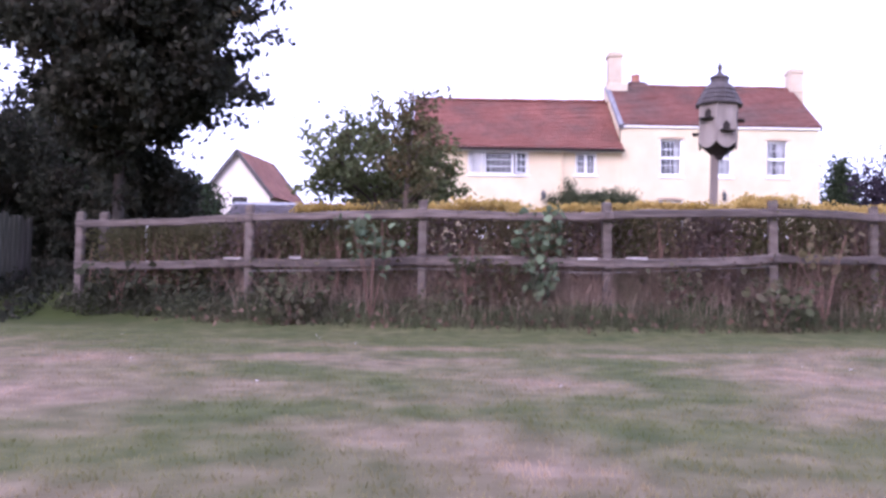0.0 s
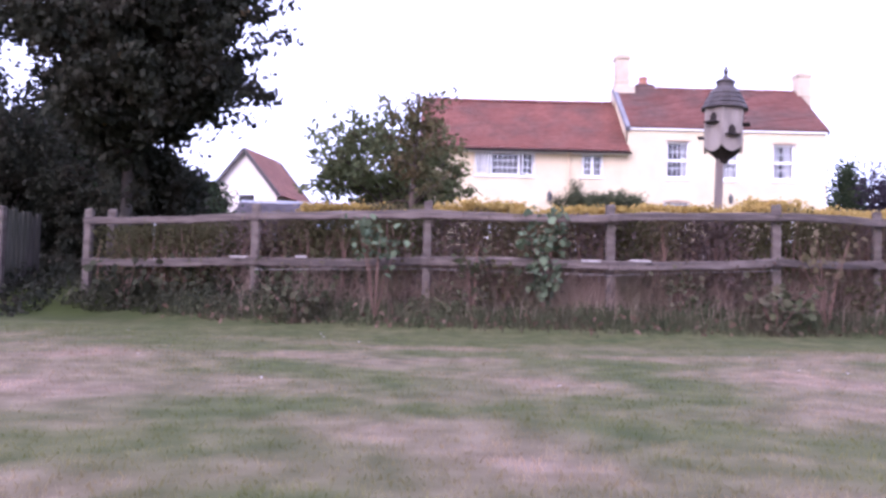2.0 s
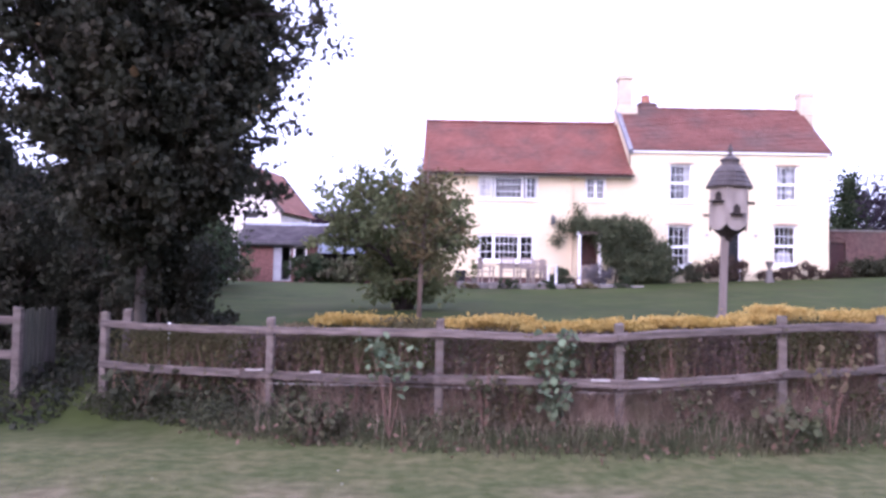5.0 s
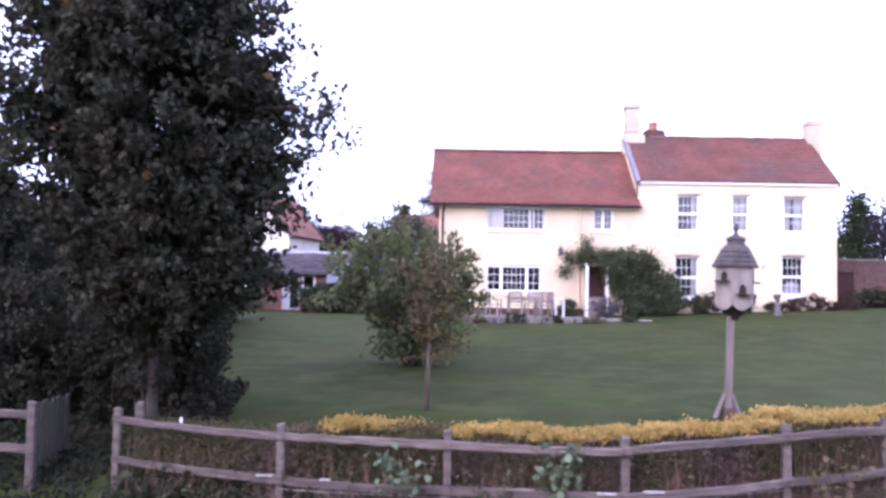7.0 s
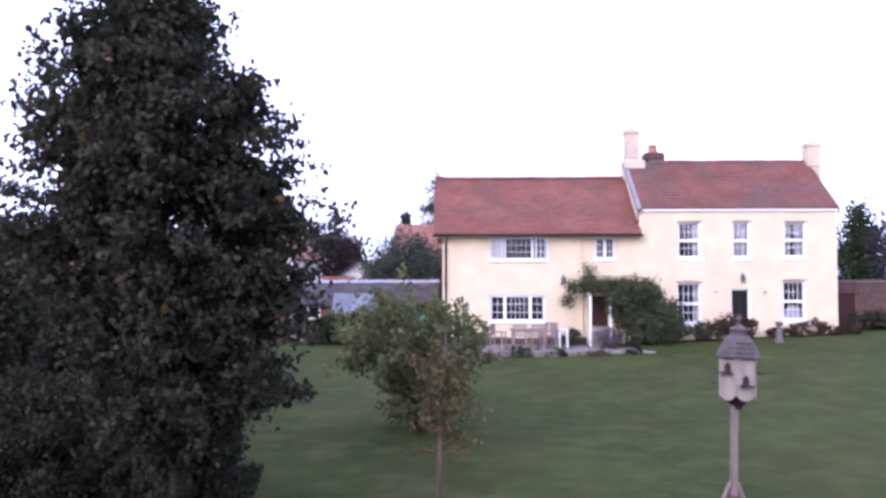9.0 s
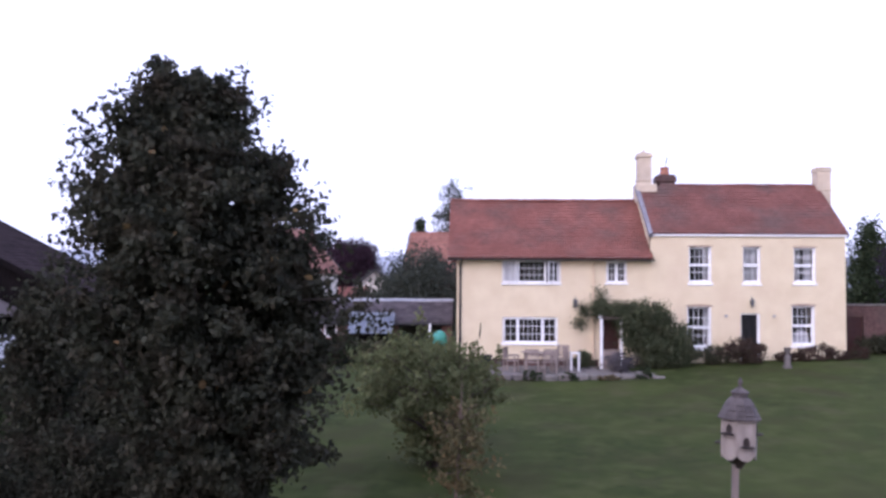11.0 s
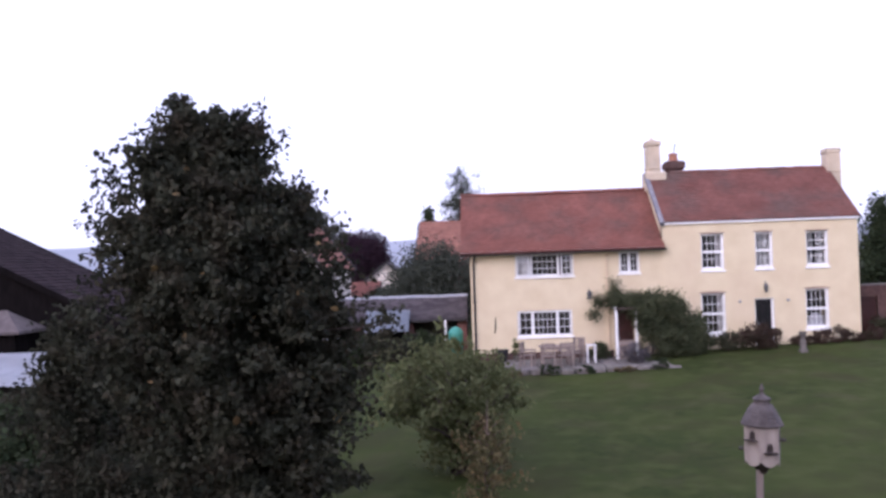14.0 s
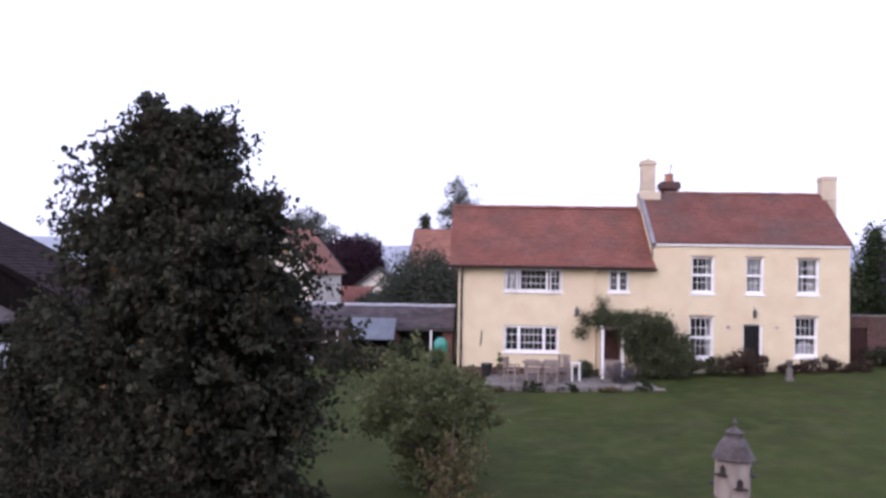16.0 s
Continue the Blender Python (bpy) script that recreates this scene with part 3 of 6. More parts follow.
def rear_hedge():
    """Plain tall tree belt, unseen, added behind the viewer: closes the field, darkens window reflections."""
    bm = bmesh.new()
    n = 160
    rows = []
    for j in range(9):
        row = []
        for k in range(n + 1):
            a = radians(100 + 160 * k / n)
            r = 46 + 1.6 * noise.noise((k * 0.4, j * 0.9, 1.0)) - 0.4 * max(0, j - 5)
            row.append(bm.verts.new((r * math.sin(a), r * math.cos(a), -0.4 + j * 1.3 + (0.5 + 0.12 * j) * noise.noise((k * 0.35, j * 0.4, 4.0)))))
        rows.append(row)
    for p, q in zip(rows, rows[1:]):
        for k in range(n):
            bm.faces.new((p[k], q[k], q[k + 1], p[k + 1]))
    tagged(part("boundary_hedge", bm, LEAF_CLIMB, None, smooth=True), "unseen tall dark green belt of trees added to darken window reflections", "hedge", kind="structure")


rear_hedge()


# ---- the farmhouse ----
F = 35.2          # front face
RIDGE_Y = 38.3
BACK = 41.4
WX0, WX1, MX1 = -1.0, 7.2, 15.35
WE, WR, ME, MR = 6.52, 9.2, 7.5, 9.92


def wall_mesh(bm, x0, x1, z0, z1, y0, y1, openings):
    """A wall along x with thickness and openings that go through it."""
    xs = sorted({x0, x1, *[v for o in openings for v in (o[0], o[2])]})
    zs = sorted({z0, z1, *[v for o in openings for v in (o[1], o[3])]})

    def solid(i, j):
        if not (0 <= i < len(xs) - 1 and 0 <= j < len(zs) - 1):
            return False
        cx, cz = (xs[i] + xs[i + 1]) / 2, (zs[j] + zs[j + 1]) / 2
        return not any(o[0] < cx < o[2] and o[1] < cz < o[3] for o in openings)

    cache = {}

    def v(x, y, z):
        if (x, y, z) not in cache:
            cache[(x, y, z)] = bm.verts.new((x, y, z))
        return cache[(x, y, z)]

    for i in range(len(xs) - 1):
        for j in range(len(zs) - 1):
            if not solid(i, j):
                continue
            a, b, c, d = xs[i], xs[i + 1], zs[j], zs[j + 1]
            bm.faces.new((v(a, y0, c), v(b, y0, c), v(b, y0, d), v(a, y0, d)))
            bm.faces.new((v(b, y1, c), v(a, y1, c), v(a, y1, d), v(b, y1, d)))
            if not solid(i - 1, j):
                bm.faces.new((v(a, y1, c), v(a, y0, c), v(a, y0, d), v(a, y1, d)))
            if not solid(i + 1, j):
                bm.faces.new((v(b, y0, c), v(b, y1, c), v(b, y1, d), v(b, y0, d)))
            if not solid(i, j - 1):
                bm.faces.new((v(a, y1, c), v(b, y1, c), v(b, y0, c), v(a, y0, c)))
            if not solid(i, j + 1):
                bm.faces.new((v(a, y0, d), v(b, y0, d), v(b, y1, d), v(a, y1, d)))


def gable_mesh(bm, x0, x1, y0, yr, y1, z0, ze, zr):
    """A gable end wall across y."""
    prof = [(y0, z0), (y1, z0), (y1, ze), (yr, zr), (y0, ze)]
    a = [bm.verts.new((x0, y, z)) for y, z in prof]
    b = [bm.verts.new((x1, y, z)) for y, z in prof]
    bm.faces.new(list(reversed(a)) if x0 < x1 else a)
    bm.faces.new(b)
    for k in range(5):
        bm.faces.new((a[k], a[(k + 1) % 5], b[(k + 1) % 5], b[k]))


def tile_slope(name, x0, x1, ye, ze, yr, zr, material, parent, tile=0.19, gauge=0.125, label="", seed=3, thick=0.022, sag=0.0):
    """A roof slope: a board under rows of lapped plain tiles, each its own little slab."""
    rng = np.random.default_rng(seed)
    d = Vector((0, yr - ye, zr - ze))
    length = d.length
    u = d.normalized()
    nrm = Vector((0, -u.z, u.y)) if yr > ye else Vector((0, u.z, -u.y))
    if nrm.z < 0:
        nrm = -nrm
    rows, cols = max(2, int(length / gauge)), max(2, int((x1 - x0) / tile))
    tw = (x1 - x0) / cols
    verts, faces = [], []
    o = Vector((0, ye, ze))
    for r in range(rows):
        shift = 0.5 * tw if r % 2 else 0
        for c in range(cols + (1 if shift else 0)):
            a, b = x0 + c * tw - shift, x0 + (c + 1) * tw - shift
            a, b = max(a, x0) + 0.004, min(b, x1) - 0.004
            if b - a < 0.03:
                continue
            lift = rng.uniform(0, 0.008)
            s0, s1 = r * gauge + rng.uniform(-.006, .006), min(length, (r + 1.35) * gauge)
            dip = Vector((0, 0, -sag * math.sin(math.pi * ((a + b) / 2 - x0) / (x1 - x0)) * (0.3 + 0.7 * r / rows)))
            p = [o + u * s0 + nrm * (0.03 + thick + lift) + dip, o + u * s1 + nrm * 0.028 + dip, o + u * s0 + nrm * (0.03 + lift) + dip]
            k = len(verts)
            for x in (a, b):
                for q in p:
                    verts.append((x, q.y, q.z))
            faces += [(k, k + 3, k + 4, k + 1), (k, k + 2, k + 5, k + 3), (k, k + 1, k + 2), (k + 3, k + 5, k + 4)]
    me = bpy.data.meshes.new(name)
    me.from_pydata(verts, [], faces)
    me.materials.append(material)
    ob = tagged(attach(name, me, parent, label), kind="stuff")
    bm = bmesh.new()
    under = [o - nrm * 0.08, o + nrm * 0.02, o + u * length + nrm * 0.02, o + u * length - nrm * 0.08]
    if sag:
        under = [q - Vector((0, 0, sag)) for q in under]
    a = [bm.verts.new((x0 + 0.01, q.y, q.z)) for q in under]
    b = [bm.verts.new((x1 - 0.01, q.y, q.z)) for q in under]
    bm.faces.new(a)
    bm.faces.new(list(reversed(b)))
    for k in range(4):
        bm.faces.new((a[k], b[k], b[(k + 1) % 4], a[(k + 1) % 4]))
    part("roof_boarding", bm, material, parent)
    return ob


def ridge_tiles(x0, x1, y, z, material, parent, r=0.13, step=0.42):
    n = int((x1 - x0) / step)
    verts, faces = [], []
    for k in range(n):
        a, b = x0 + (x1 - x0) * k / n, x0 + (x1 - x0) * (k + 1) / n + 0.02
        dz = random.uniform(-.012, .012)
        s = len(verts)
        for x, rr in ((a, r), (b, r * 0.93)):
            for q in range(7):
                t = math.pi * q / 6
                verts.append((x, y + rr * math.cos(t), z - 0.05 + rr * math.sin(t) + dz))
        for q in range(6):
            faces.append((s + q, s + q + 1, s + q + 8, s + q + 7))
        faces.append(tuple(s + q for q in range(7)))
        faces.append(tuple(s + 7 + q for q in range(6, -1, -1)))
    me = bpy.data.meshes.new("ridge_tiles")
    me.from_pydata(verts, [], faces)
    me.materials.append(material)
    return attach("ridge_tiles", me, parent)


def bars(bm, xs, zs, y0, y1, x0, x1, z0, z1, w=0.017):
    for x in xs:
        cuboid(bm, (x - w / 2, y0, z0), (x + w / 2, y1, z1))
    for z in zs:
        cuboid(bm, (x0, y0 + 0.002, z - w * 0.75), (x1, y1 - 0.002, z + w * 0.75))


def ring(bm, x0, x1, z0, z1, y0, y1, w, bottom=None):
    bt = bottom or w
    cuboid(bm, (x0, y0, z0), (x0 + w, y1, z1))
    cuboid(bm, (x1 - w, y0, z0), (x1, y1, z1))
    cuboid(bm, (x0 + w, y0, z1 - w), (x1 - w, y1, z1))
    cuboid(bm, (x0 + w, y0, z0), (x1 - w, y1, z0 + bt))


def pane(x0, x1, z0, z1, y, parent):
    bm = bmesh.new()
    cuboid(bm, (x0, y - 0.002, z0), (x1, y + 0.002, z1))
    ob = part("pane", bm, GLASS, parent)
    ob.visible_shadow = False
    return ob


def curtain(x0, x1, z0, z1, y, parent, label="pale curtain hanging inside"):
    """A hanging cloth with folds."""
    bm = bmesh.new()
    n = max(6, int((x1 - x0) / 0.035))
    lo = [bm.verts.new((x0 + (x1 - x0) * k / n, y + 0.025 * math.sin(k * 1.9), z0)) for k in range(n + 1)]
    hi = [bm.verts.new((x0 + (x1 - x0) * k / n, y + 0.015 * math.sin(k * 1.9), z1)) for k in range(n + 1)]
    for k in range(n):
        bm.faces.new((lo[k], lo[k + 1], hi[k + 1], hi[k]))
    bmesh.ops.solidify(bm, geom=bm.faces[:], thickness=0.006)
    part("curtain", bm, CURTAIN, parent, label)


def sash_window(house, x0, z0, x1, z1, cols=4, cut=(0, 0), arch=1.0):
    """White box sash: frame, projecting sill, two sashes with bars, panes."""
    y = F + 0.07
    bm = bmesh.new()
    ring(bm, x0, x1, z0, z1, y, y + 0.12, 0.05)
    for p, q in ((x0, x0 + 0.015), (x1 - 0.015, x1)):
        cuboid(bm, (p, F - 0.027, z0), (q, y, z1))
    frame_ob = part("window_frame", bm, WHITEPAINT, house, "white painted box sash frame")
    block("window_sill", (x0 - 0.07, F - 0.07, z0 - 0.10), (x1 + 0.07, F + 0.08, z0 - 0.002), WHITEPAINT, frame_ob, bevel=0.012)
    # shallow brick arch over the opening, its brown doubling as the shadow line
    bm = bmesh.new()
    n = 8
    w = x1 - x0 + 0.12
    rows = []
    for k in range(n + 1):
        u = k / n
        rise = 0.05 * math.sin(math.pi * u) * arch
        xx = x0 - 0.06 + w * u
        rows.append([bm.verts.new(p) for p in ((xx, F - 0.045, z1 + 0.002), (xx, F - 0.045, z1 + 0.045 + rise), (xx, F + 0.05, z1 + 0.045 + rise), (xx, F + 0.05, z1 + 0.002))])
    for p, q in zip(rows, rows[1:]):
        for k in range(4):
            bm.faces.new((p[k], q[k], q[(k + 1) % 4], p[(k + 1) % 4]))
    bm.faces.new(list(reversed(rows[0])))
    bm.faces.new(rows[-1])
    bmesh.ops.recalc_face_normals(bm, faces=bm.faces[:])
    part("window_head", bm, LINTEL, frame_ob, "thin brownish arch that doubles as the shadow line over the window")
    zm = (z0 + z1) / 2
    for lo, hi, yy in ((z0 + 0.05, zm + 0.05, y + 0.065), (zm - 0.06, z1 - 0.05, y + 0.02)):
        bm = bmesh.new()
        a, b = x0 + 0.05, x1 - 0.05
        ring(bm, a, b, lo, hi, yy, yy + 0.04, 0.032, 0.11 if yy < y + 0.04 else 0.07)
        w = (b - a - 0.09)
        bars(bm, [a + 0.045 + w * k / cols for k in range(1, cols)], [(lo + hi) / 2 + 0.02], yy + 0.006, yy + 0.034, a + 0.04, b - 0.04, lo + 0.05, hi - 0.04)
        part("sash", bm, WHITEPAINT, frame_ob)
        pane(a + 0.04, b - 0.04, lo + 0.05, hi - 0.04, yy + 0.02, frame_ob)
    if cut[0]:
        curtain(x0 + 0.05, x0 + 0.05 + cut[0], z0 + 0.05, z1 - 0.05, y + 0.24, frame_ob)
    if cut[1]:
        curtain(x1 - 0.05 - cut[1], x1 - 0.05, z0 + 0.05, z1 - 0.05, y + 0.24, frame_ob)
    return frame_ob


def casement_window(house, x0, z0, x1, z1, lights, rows=3, open_lights=(), curtains=()):
    """White casement: frame with mullions; each light has bars and a pane, some stand open."""
    y = F + 0.05
    bm = bmesh.new()
    ring(bm, x0, x1, z0, z1, y, y + 0.09, 0.05)
    for a, b, cols in lights[:-1]:
        cuboid(bm, (b - 0.03, y - 0.004, z0 + 0.05), (b + 0.03, y + 0.09, z1 - 0.05))
    frame_ob = part("window_frame", bm, WHITEPAINT, house, "white painted casement frame")
    block("window_sill", (x0 - 0.06, F - 0.06, z0 - 0.08), (x1 + 0.06, F + 0.06, z0 - 0.002), WHITEPAINT, frame_ob, bevel=0.01)
    for i, (a, b, cols) in enumerate(lights):
        a2, b2 = a + 0.023, b - 0.023
        lo, hi = z0 + 0.05, z1 - 0.05
        bm = bmesh.new()
        yy = y + 0.01
        ring(bm, a2, b2, lo, hi, yy, yy + 0.05, 0.042)
        w = b2 - a2 - 0.084
        bars(bm, [a2 + 0.042 + w * k / cols for k in range(1, cols)], [lo + (hi - lo) * k / rows for k in range(1, rows)], yy + 0.01, yy + 0.04, a2 + 0.025, b2 - 0.025, lo + 0.025, hi - 0.025, 0.017)
        label = ""
        if i in open_lights:
            hinge, ang = open_lights[i]
            m = Matrix.Translation((hinge, yy, 0)) @ Matrix.Rotation(radians(ang), 4, "Z") @ Matrix.Translation((-hinge, -yy, 0))
            bmesh.ops.transform(bm, matrix=m, verts=bm.verts[:])
            label = "white casement standing open"
            s = part("sash", bm, WHITEPAINT, frame_ob, label)
            bm = bmesh.new()
            cuboid(bm, (a2 + 0.04, yy + 0.022, lo + 0.04), (b2 - 0.04, yy + 0.026, hi - 0.04), m)
            p = part("pane", bm, GLASS, frame_ob)
            p.visible_shadow = False
        else:
            part("sash", bm, WHITEPAINT, frame_ob)
            pane(a2 + 0.025, b2 - 0.025, lo + 0.025, hi - 0.025, yy + 0.024, frame_ob)
    for a, b in curtains:
        curtain(a, b, z0 + 0.04, z1 - 0.04, y + 0.22, frame_ob)
    return frame_ob


def chimney(house, x0, x1, y0, y1, z0, z1, material, label, cap_r=0.05):
    bm = bmesh.new()
    cuboid(bm, (x0, y0, z0), (x1, y1, z1 - 0.22), bevel=0.02)
    cuboid(bm, (x0 - cap_r, y0 - cap_r, z1 - 0.22), (x1 + cap_r, y1 + cap_r, z1 - 0.08), bevel=0.02)
    cuboid(bm, (x0 - cap_r * 0.4, y0 - cap_r * 0.4, z1 - 0.08), (x1 + cap_r * 0.4, y1 + cap_r * 0.4, z1), bevel=0.02)
    cuboid(bm, (x0 - 0.03, y0 - 0.03, z0 + (z1 - z0) * 0.42), (x1 + 0.03, y1 + 0.03, z0 + (z1 - z0) * 0.42 + 0.07), bevel=0.012)
    part("chimney", bm, material, house, label)


def build_house():
    h = thing("farmhouse", (7.2, F, 1.9), "cream rendered two-storey farmhouse with red clay tile roofs", "house")
    # openings x0, z0, x1, z1
    W1, W2, W3 = (0.93, 5.42, 3.42, 6.40), (5.34, 5.45, 6.22, 6.38), (0.95, 2.86, 3.29, 3.97)
    WD = (5.07, 1.9, 5.88, 3.98)
    A, B, C = (8.82, 5.46, 9.76, 7.0), (11.08, 5.46, 11.80, 7.0), (13.2, 5.48, 14.1, 6.98)
    D, E_, DR = (8.74, 2.72, 9.74, 4.47), (13.1, 2.86, 14.04, 4.53), (10.97, 2.12, 11.78, 4.2)
    bm = bmesh.new()
    wall_mesh(bm, WX0, WX1, 1.3, WE + 0.1, F, F + 0.3, [W1, W2, W3, WD])
    part("front_wall", bm, RENDERWALL, h)
    block("plinth", (WX0 + 0.02, F - 0.035, 1.3), (5.0, F - 0.002, 2.2), BRICKDARK, h, "dark brick plinth at the foot of the wing", bevel=0.01)
    bm = bmesh.new()
    wall_mesh(bm, WX1, MX1, 1.3, ME + 0.05, F - 0.03, F + 0.3, [A, B, C, D, E_, DR])
    part("front_wall", bm, RENDERWALL, h)
    for x0, x1, ze, zr in ((WX0, WX0 + 0.3, WE, WR - 0.1), (WX1, WX1 + 0.3, ME, MR - 0.06), (MX1 - 0.3, MX1, ME, MR - 0.1)):
        bm = bmesh.new()
        gable_mesh(bm, x0, x1, F + (0.3 if x0 != WX1 else 0.02), RIDGE_Y, BACK, 1.3, ze, zr)
        part("gable_wall", bm, RENDERWALL, h)
    block("back_wall", (WX0, BACK - 0.3, 1.3), (WX1, BACK, WE), RENDERWALL, h)
    block("back_wall", (WX1, BACK - 0.3, 1.3), (MX1, BACK, ME), RENDERWALL, h)
    # floors and partitions that keep the rooms dark
    for x0, x1 in ((WX0 + 0.3, WX1), (WX1 + 0.3, MX1 - 0.3)):
        block("floor_slab", (x0, F + 0.3, 1.85), (x1, BACK - 0.3, 2.0), INTERIOR, h)
        block("floor_slab", (x0, F + 0.3, 4.75), (x1, BACK - 0.3, 4.95), INTERIOR, h)
        block("room_partition", (x0, F + 3.6, 2.0), (x1, F + 3.7, WE if x0 < 5 else ME), INTERIOR, h)
        block("loft_ceiling", (x0, F + 0.3, (WE if x0 < 5 else ME) - 0.02), (x1, BACK - 0.3, (WE if x0 < 5 else ME) + 0.08), INTERIOR, h)
    # roofs
    tile_slope("roof_tiles", WX0 - 0.38, WX1 + 0.06, F - 0.32, WE - 0.02, RIDGE_Y, WR, TILES, h, label="weathered red clay plain tiles", seed=3, sag=0.03)
    tile_slope("roof_tiles", WX0 - 0.38, WX1 + 0.06, BACK + 0.3, WE - 0.02, RIDGE_Y, WR, TILES, h, seed=4, tile=0.6, gauge=0.4)
    tile_slope("roof_tiles", WX1 + 0.0, MX1 + 0.1, F - 0.14, ME + 0.05, RIDGE_Y, MR, TILES2, h, label="darker weathered red clay tiles", seed=5)
    tile_slope("roof_tiles", WX1 + 0.0, MX1 + 0.1, BACK + 0.3, ME + 0.05, RIDGE_Y, MR, TILES2, h, seed=6, tile=0.6, gauge=0.4)
    ridge_tiles(WX0 - 0.38, WX1 - 0.02, RIDGE_Y, WR + 0.04, TILES, h)
    ridge_tiles(8.3, MX1 - 0.1, RIDGE_Y, MR + 0.04, TILES2, h)
    # white plaster band under the main eave, timber verge, lead flashing up the main gable
    block("eaves_band", (WX1 + 0.02, F - 0.12, ME - 0.06), (MX1 + 0.06, F - 0.032, ME + 0.04), WHITEPAINT, h, bevel=0.01)
    slope = math.atan2(MR - ME, RIDGE_Y - F)
    n = Vector((0, -math.sin(slope), math.cos(slope)))
    bm = bmesh.new()
    ends = []
    for x in (WX1 - 0.09, WX1 + 0.08):
        a, b = Vector((x, F - 0.2, ME - 0.02)), Vector((x, RIDGE_Y, MR + 0.02))
        ends.append([a + n * 0.08, b + n * 0.08, b - n * 0.12, a - n * 0.12])
    va = [bm.verts.new(p) for p in ends[0]]
    vb = [bm.verts.new(p) for p in ends[1]]
    bm.faces.new(va)
    bm.faces.new(list(reversed(vb)))
    for k in range(4):
        bm.faces.new((va[k], vb[k], vb[(k + 1) % 4], va[(k + 1) % 4]))
    part("verge_flashing", bm, FLASHING, h, "grey lead flashing along the verge")
    bm = bmesh.new()
    ends = []
    for x in (MX1 + 0.06, MX1 + 0.12):
        a, b = Vector((x, F - 0.16, ME + 0.02)), Vector((x, RIDGE_Y, MR + 0.0))
        ends.append([a + n * 0.02, b + n * 0.02, b - n * 0.18, a - n * 0.18])
    va = [bm.verts.new(p) for p in ends[0]]
    vb = [bm.verts.new(p) for p in ends[1]]
    bm.faces.new(va)
    bm.faces.new(list(reversed(vb)))
    for k in range(4):
        bm.faces.new((va[k], vb[k], vb[(k + 1) % 4], va[(k + 1) % 4]))
    part("bargeboard", bm, GUTTER, h)
    # gutter with half-round section, fascia, downpipes
    bm = bmesh.new()
    for k in range(6):
        t0, t1 = math.pi * k / 6, math.pi * (k + 1) / 6
        for r0, r1 in ((0.085, 0.07),):
            q = [(math.cos(t), -math.sin(t)) for t in (t0, t1)]
            vs = [[bm.verts.new((x, F - 0.38 + r * c, WE - 0.06 + r * s)) for r in (r0, r1) for c, s in q] for x in (WX0 - 0.4, WX1 + 0.1)]
            a, b = vs
            bm.faces.new((a[0], a[1], b[1], b[0]))
            bm.faces.new((a[2], b[2], b[3], a[3]))
    part("gutter", bm, GUTTER, h, "dark half-round rain gutter")
    block("fascia", (WX0 - 0.36, F - 0.30, WE - 0.15), (WX1, F - 0.27, WE - 0.0), WHITEPAINT, h)
    block("soffit", (WX0 - 0.36, F - 0.27, WE - 0.15), (WX1, F - 0.001, WE - 0.13), WHITEPAINT, h)
    block("bargeboard", (WX0 - 0.37, F - 0.31, WE - 0.20), (WX0 - 0.33, F + 0.05, WE + 0.04), WHITEPAINT, h)
    bm = bmesh.new()
    tube(bm, [(WX0 + 0.22, F - 0.37, WE - 0.12), (WX0 + 0.18, F - 0.2, WE - 0.3), (WX0 + 0.14, F - 0.06, WE - 0.42), (WX0 + 0.14, F - 0.06, 1.95)], [0.045] * 4, 8)
    for z in (3.0, 4.4, 5.8):
        cuboid(bm, (WX0 + 0.07, F - 0.12, z), (WX0 + 0.21, F, z + 0.06))
    part("downpipe", bm, GUTTER, h, "dark downpipe at the wing corner")
    bm = bmesh.new()
    tube(bm, [(4.8, F - 0.36, WE - 0.12), (4.8, F - 0.08, WE - 0.35), (4.8, F - 0.06, 2.0)], [0.04] * 3, 8)
    part("downpipe", bm, CREAMPIPE, h, "cream painted downpipe beside the porch")
    # chimneys
    chimney(h, 7.24, 7.84, RIDGE_Y - 0.35, RIDGE_Y + 0.35, 9.2, 11.42, CHIMNEYRENDER, "cream rendered chimney stack")
    block("chimney_base", (7.12, RIDGE_Y - 0.5, 9.1), (8.05, RIDGE_Y + 0.5, 9.98), CHIMNEYRENDER, h, bevel=0.04)
    bm = bmesh.new()
    lathe(bm, [(0.2, 0), (0.16, 0.08), (0.05, 0.14), (0.04, 0.2)], (7.54, RIDGE_Y, 11.41), 10)
    part("chimney_pot", bm, CHIMNEYRENDER, h)
    chimney(h, 15.32, 15.93, RIDGE_Y - 0.35, RIDGE_Y + 0.35, 8.9, 10.78, CHIMNEYRENDER, "cream rendered end chimney stack", cap_r=0.03)
    bm = bmesh.new()
    cuboid(bm, (8.74, 40.58, 8.2), (9.42, 41.22, 10.3), bevel=0.015)
    cuboid(bm, (8.67, 40.52, 10.3), (9.49, 41.28, 10.38), bevel=0.01)
    cuboid(bm, (8.60, 40.46, 10.38), (9.56, 41.34, 10.66), bevel=0.015)
    cuboid(bm, (8.66, 40.52, 10.66), (9.50, 41.28, 10.74), bevel=0.01)
    st = part("chimney", bm, BRICKDARK, h, "dark red brick rear chimney with corbelled top")
    bm = bmesh.new()
    lathe(bm, [(0.25, 0), (0.24, 0.05), (0.2, 0.3), (0.23, 0.33), (0.23, 0.39), (0.16, 0.4), (0.15, 0.3)], (9.07, 40.9, 10.74), 14)
    part("chimney_pot", bm, TERRA, st, "terracotta chimney pot")
    bm = bmesh.new()
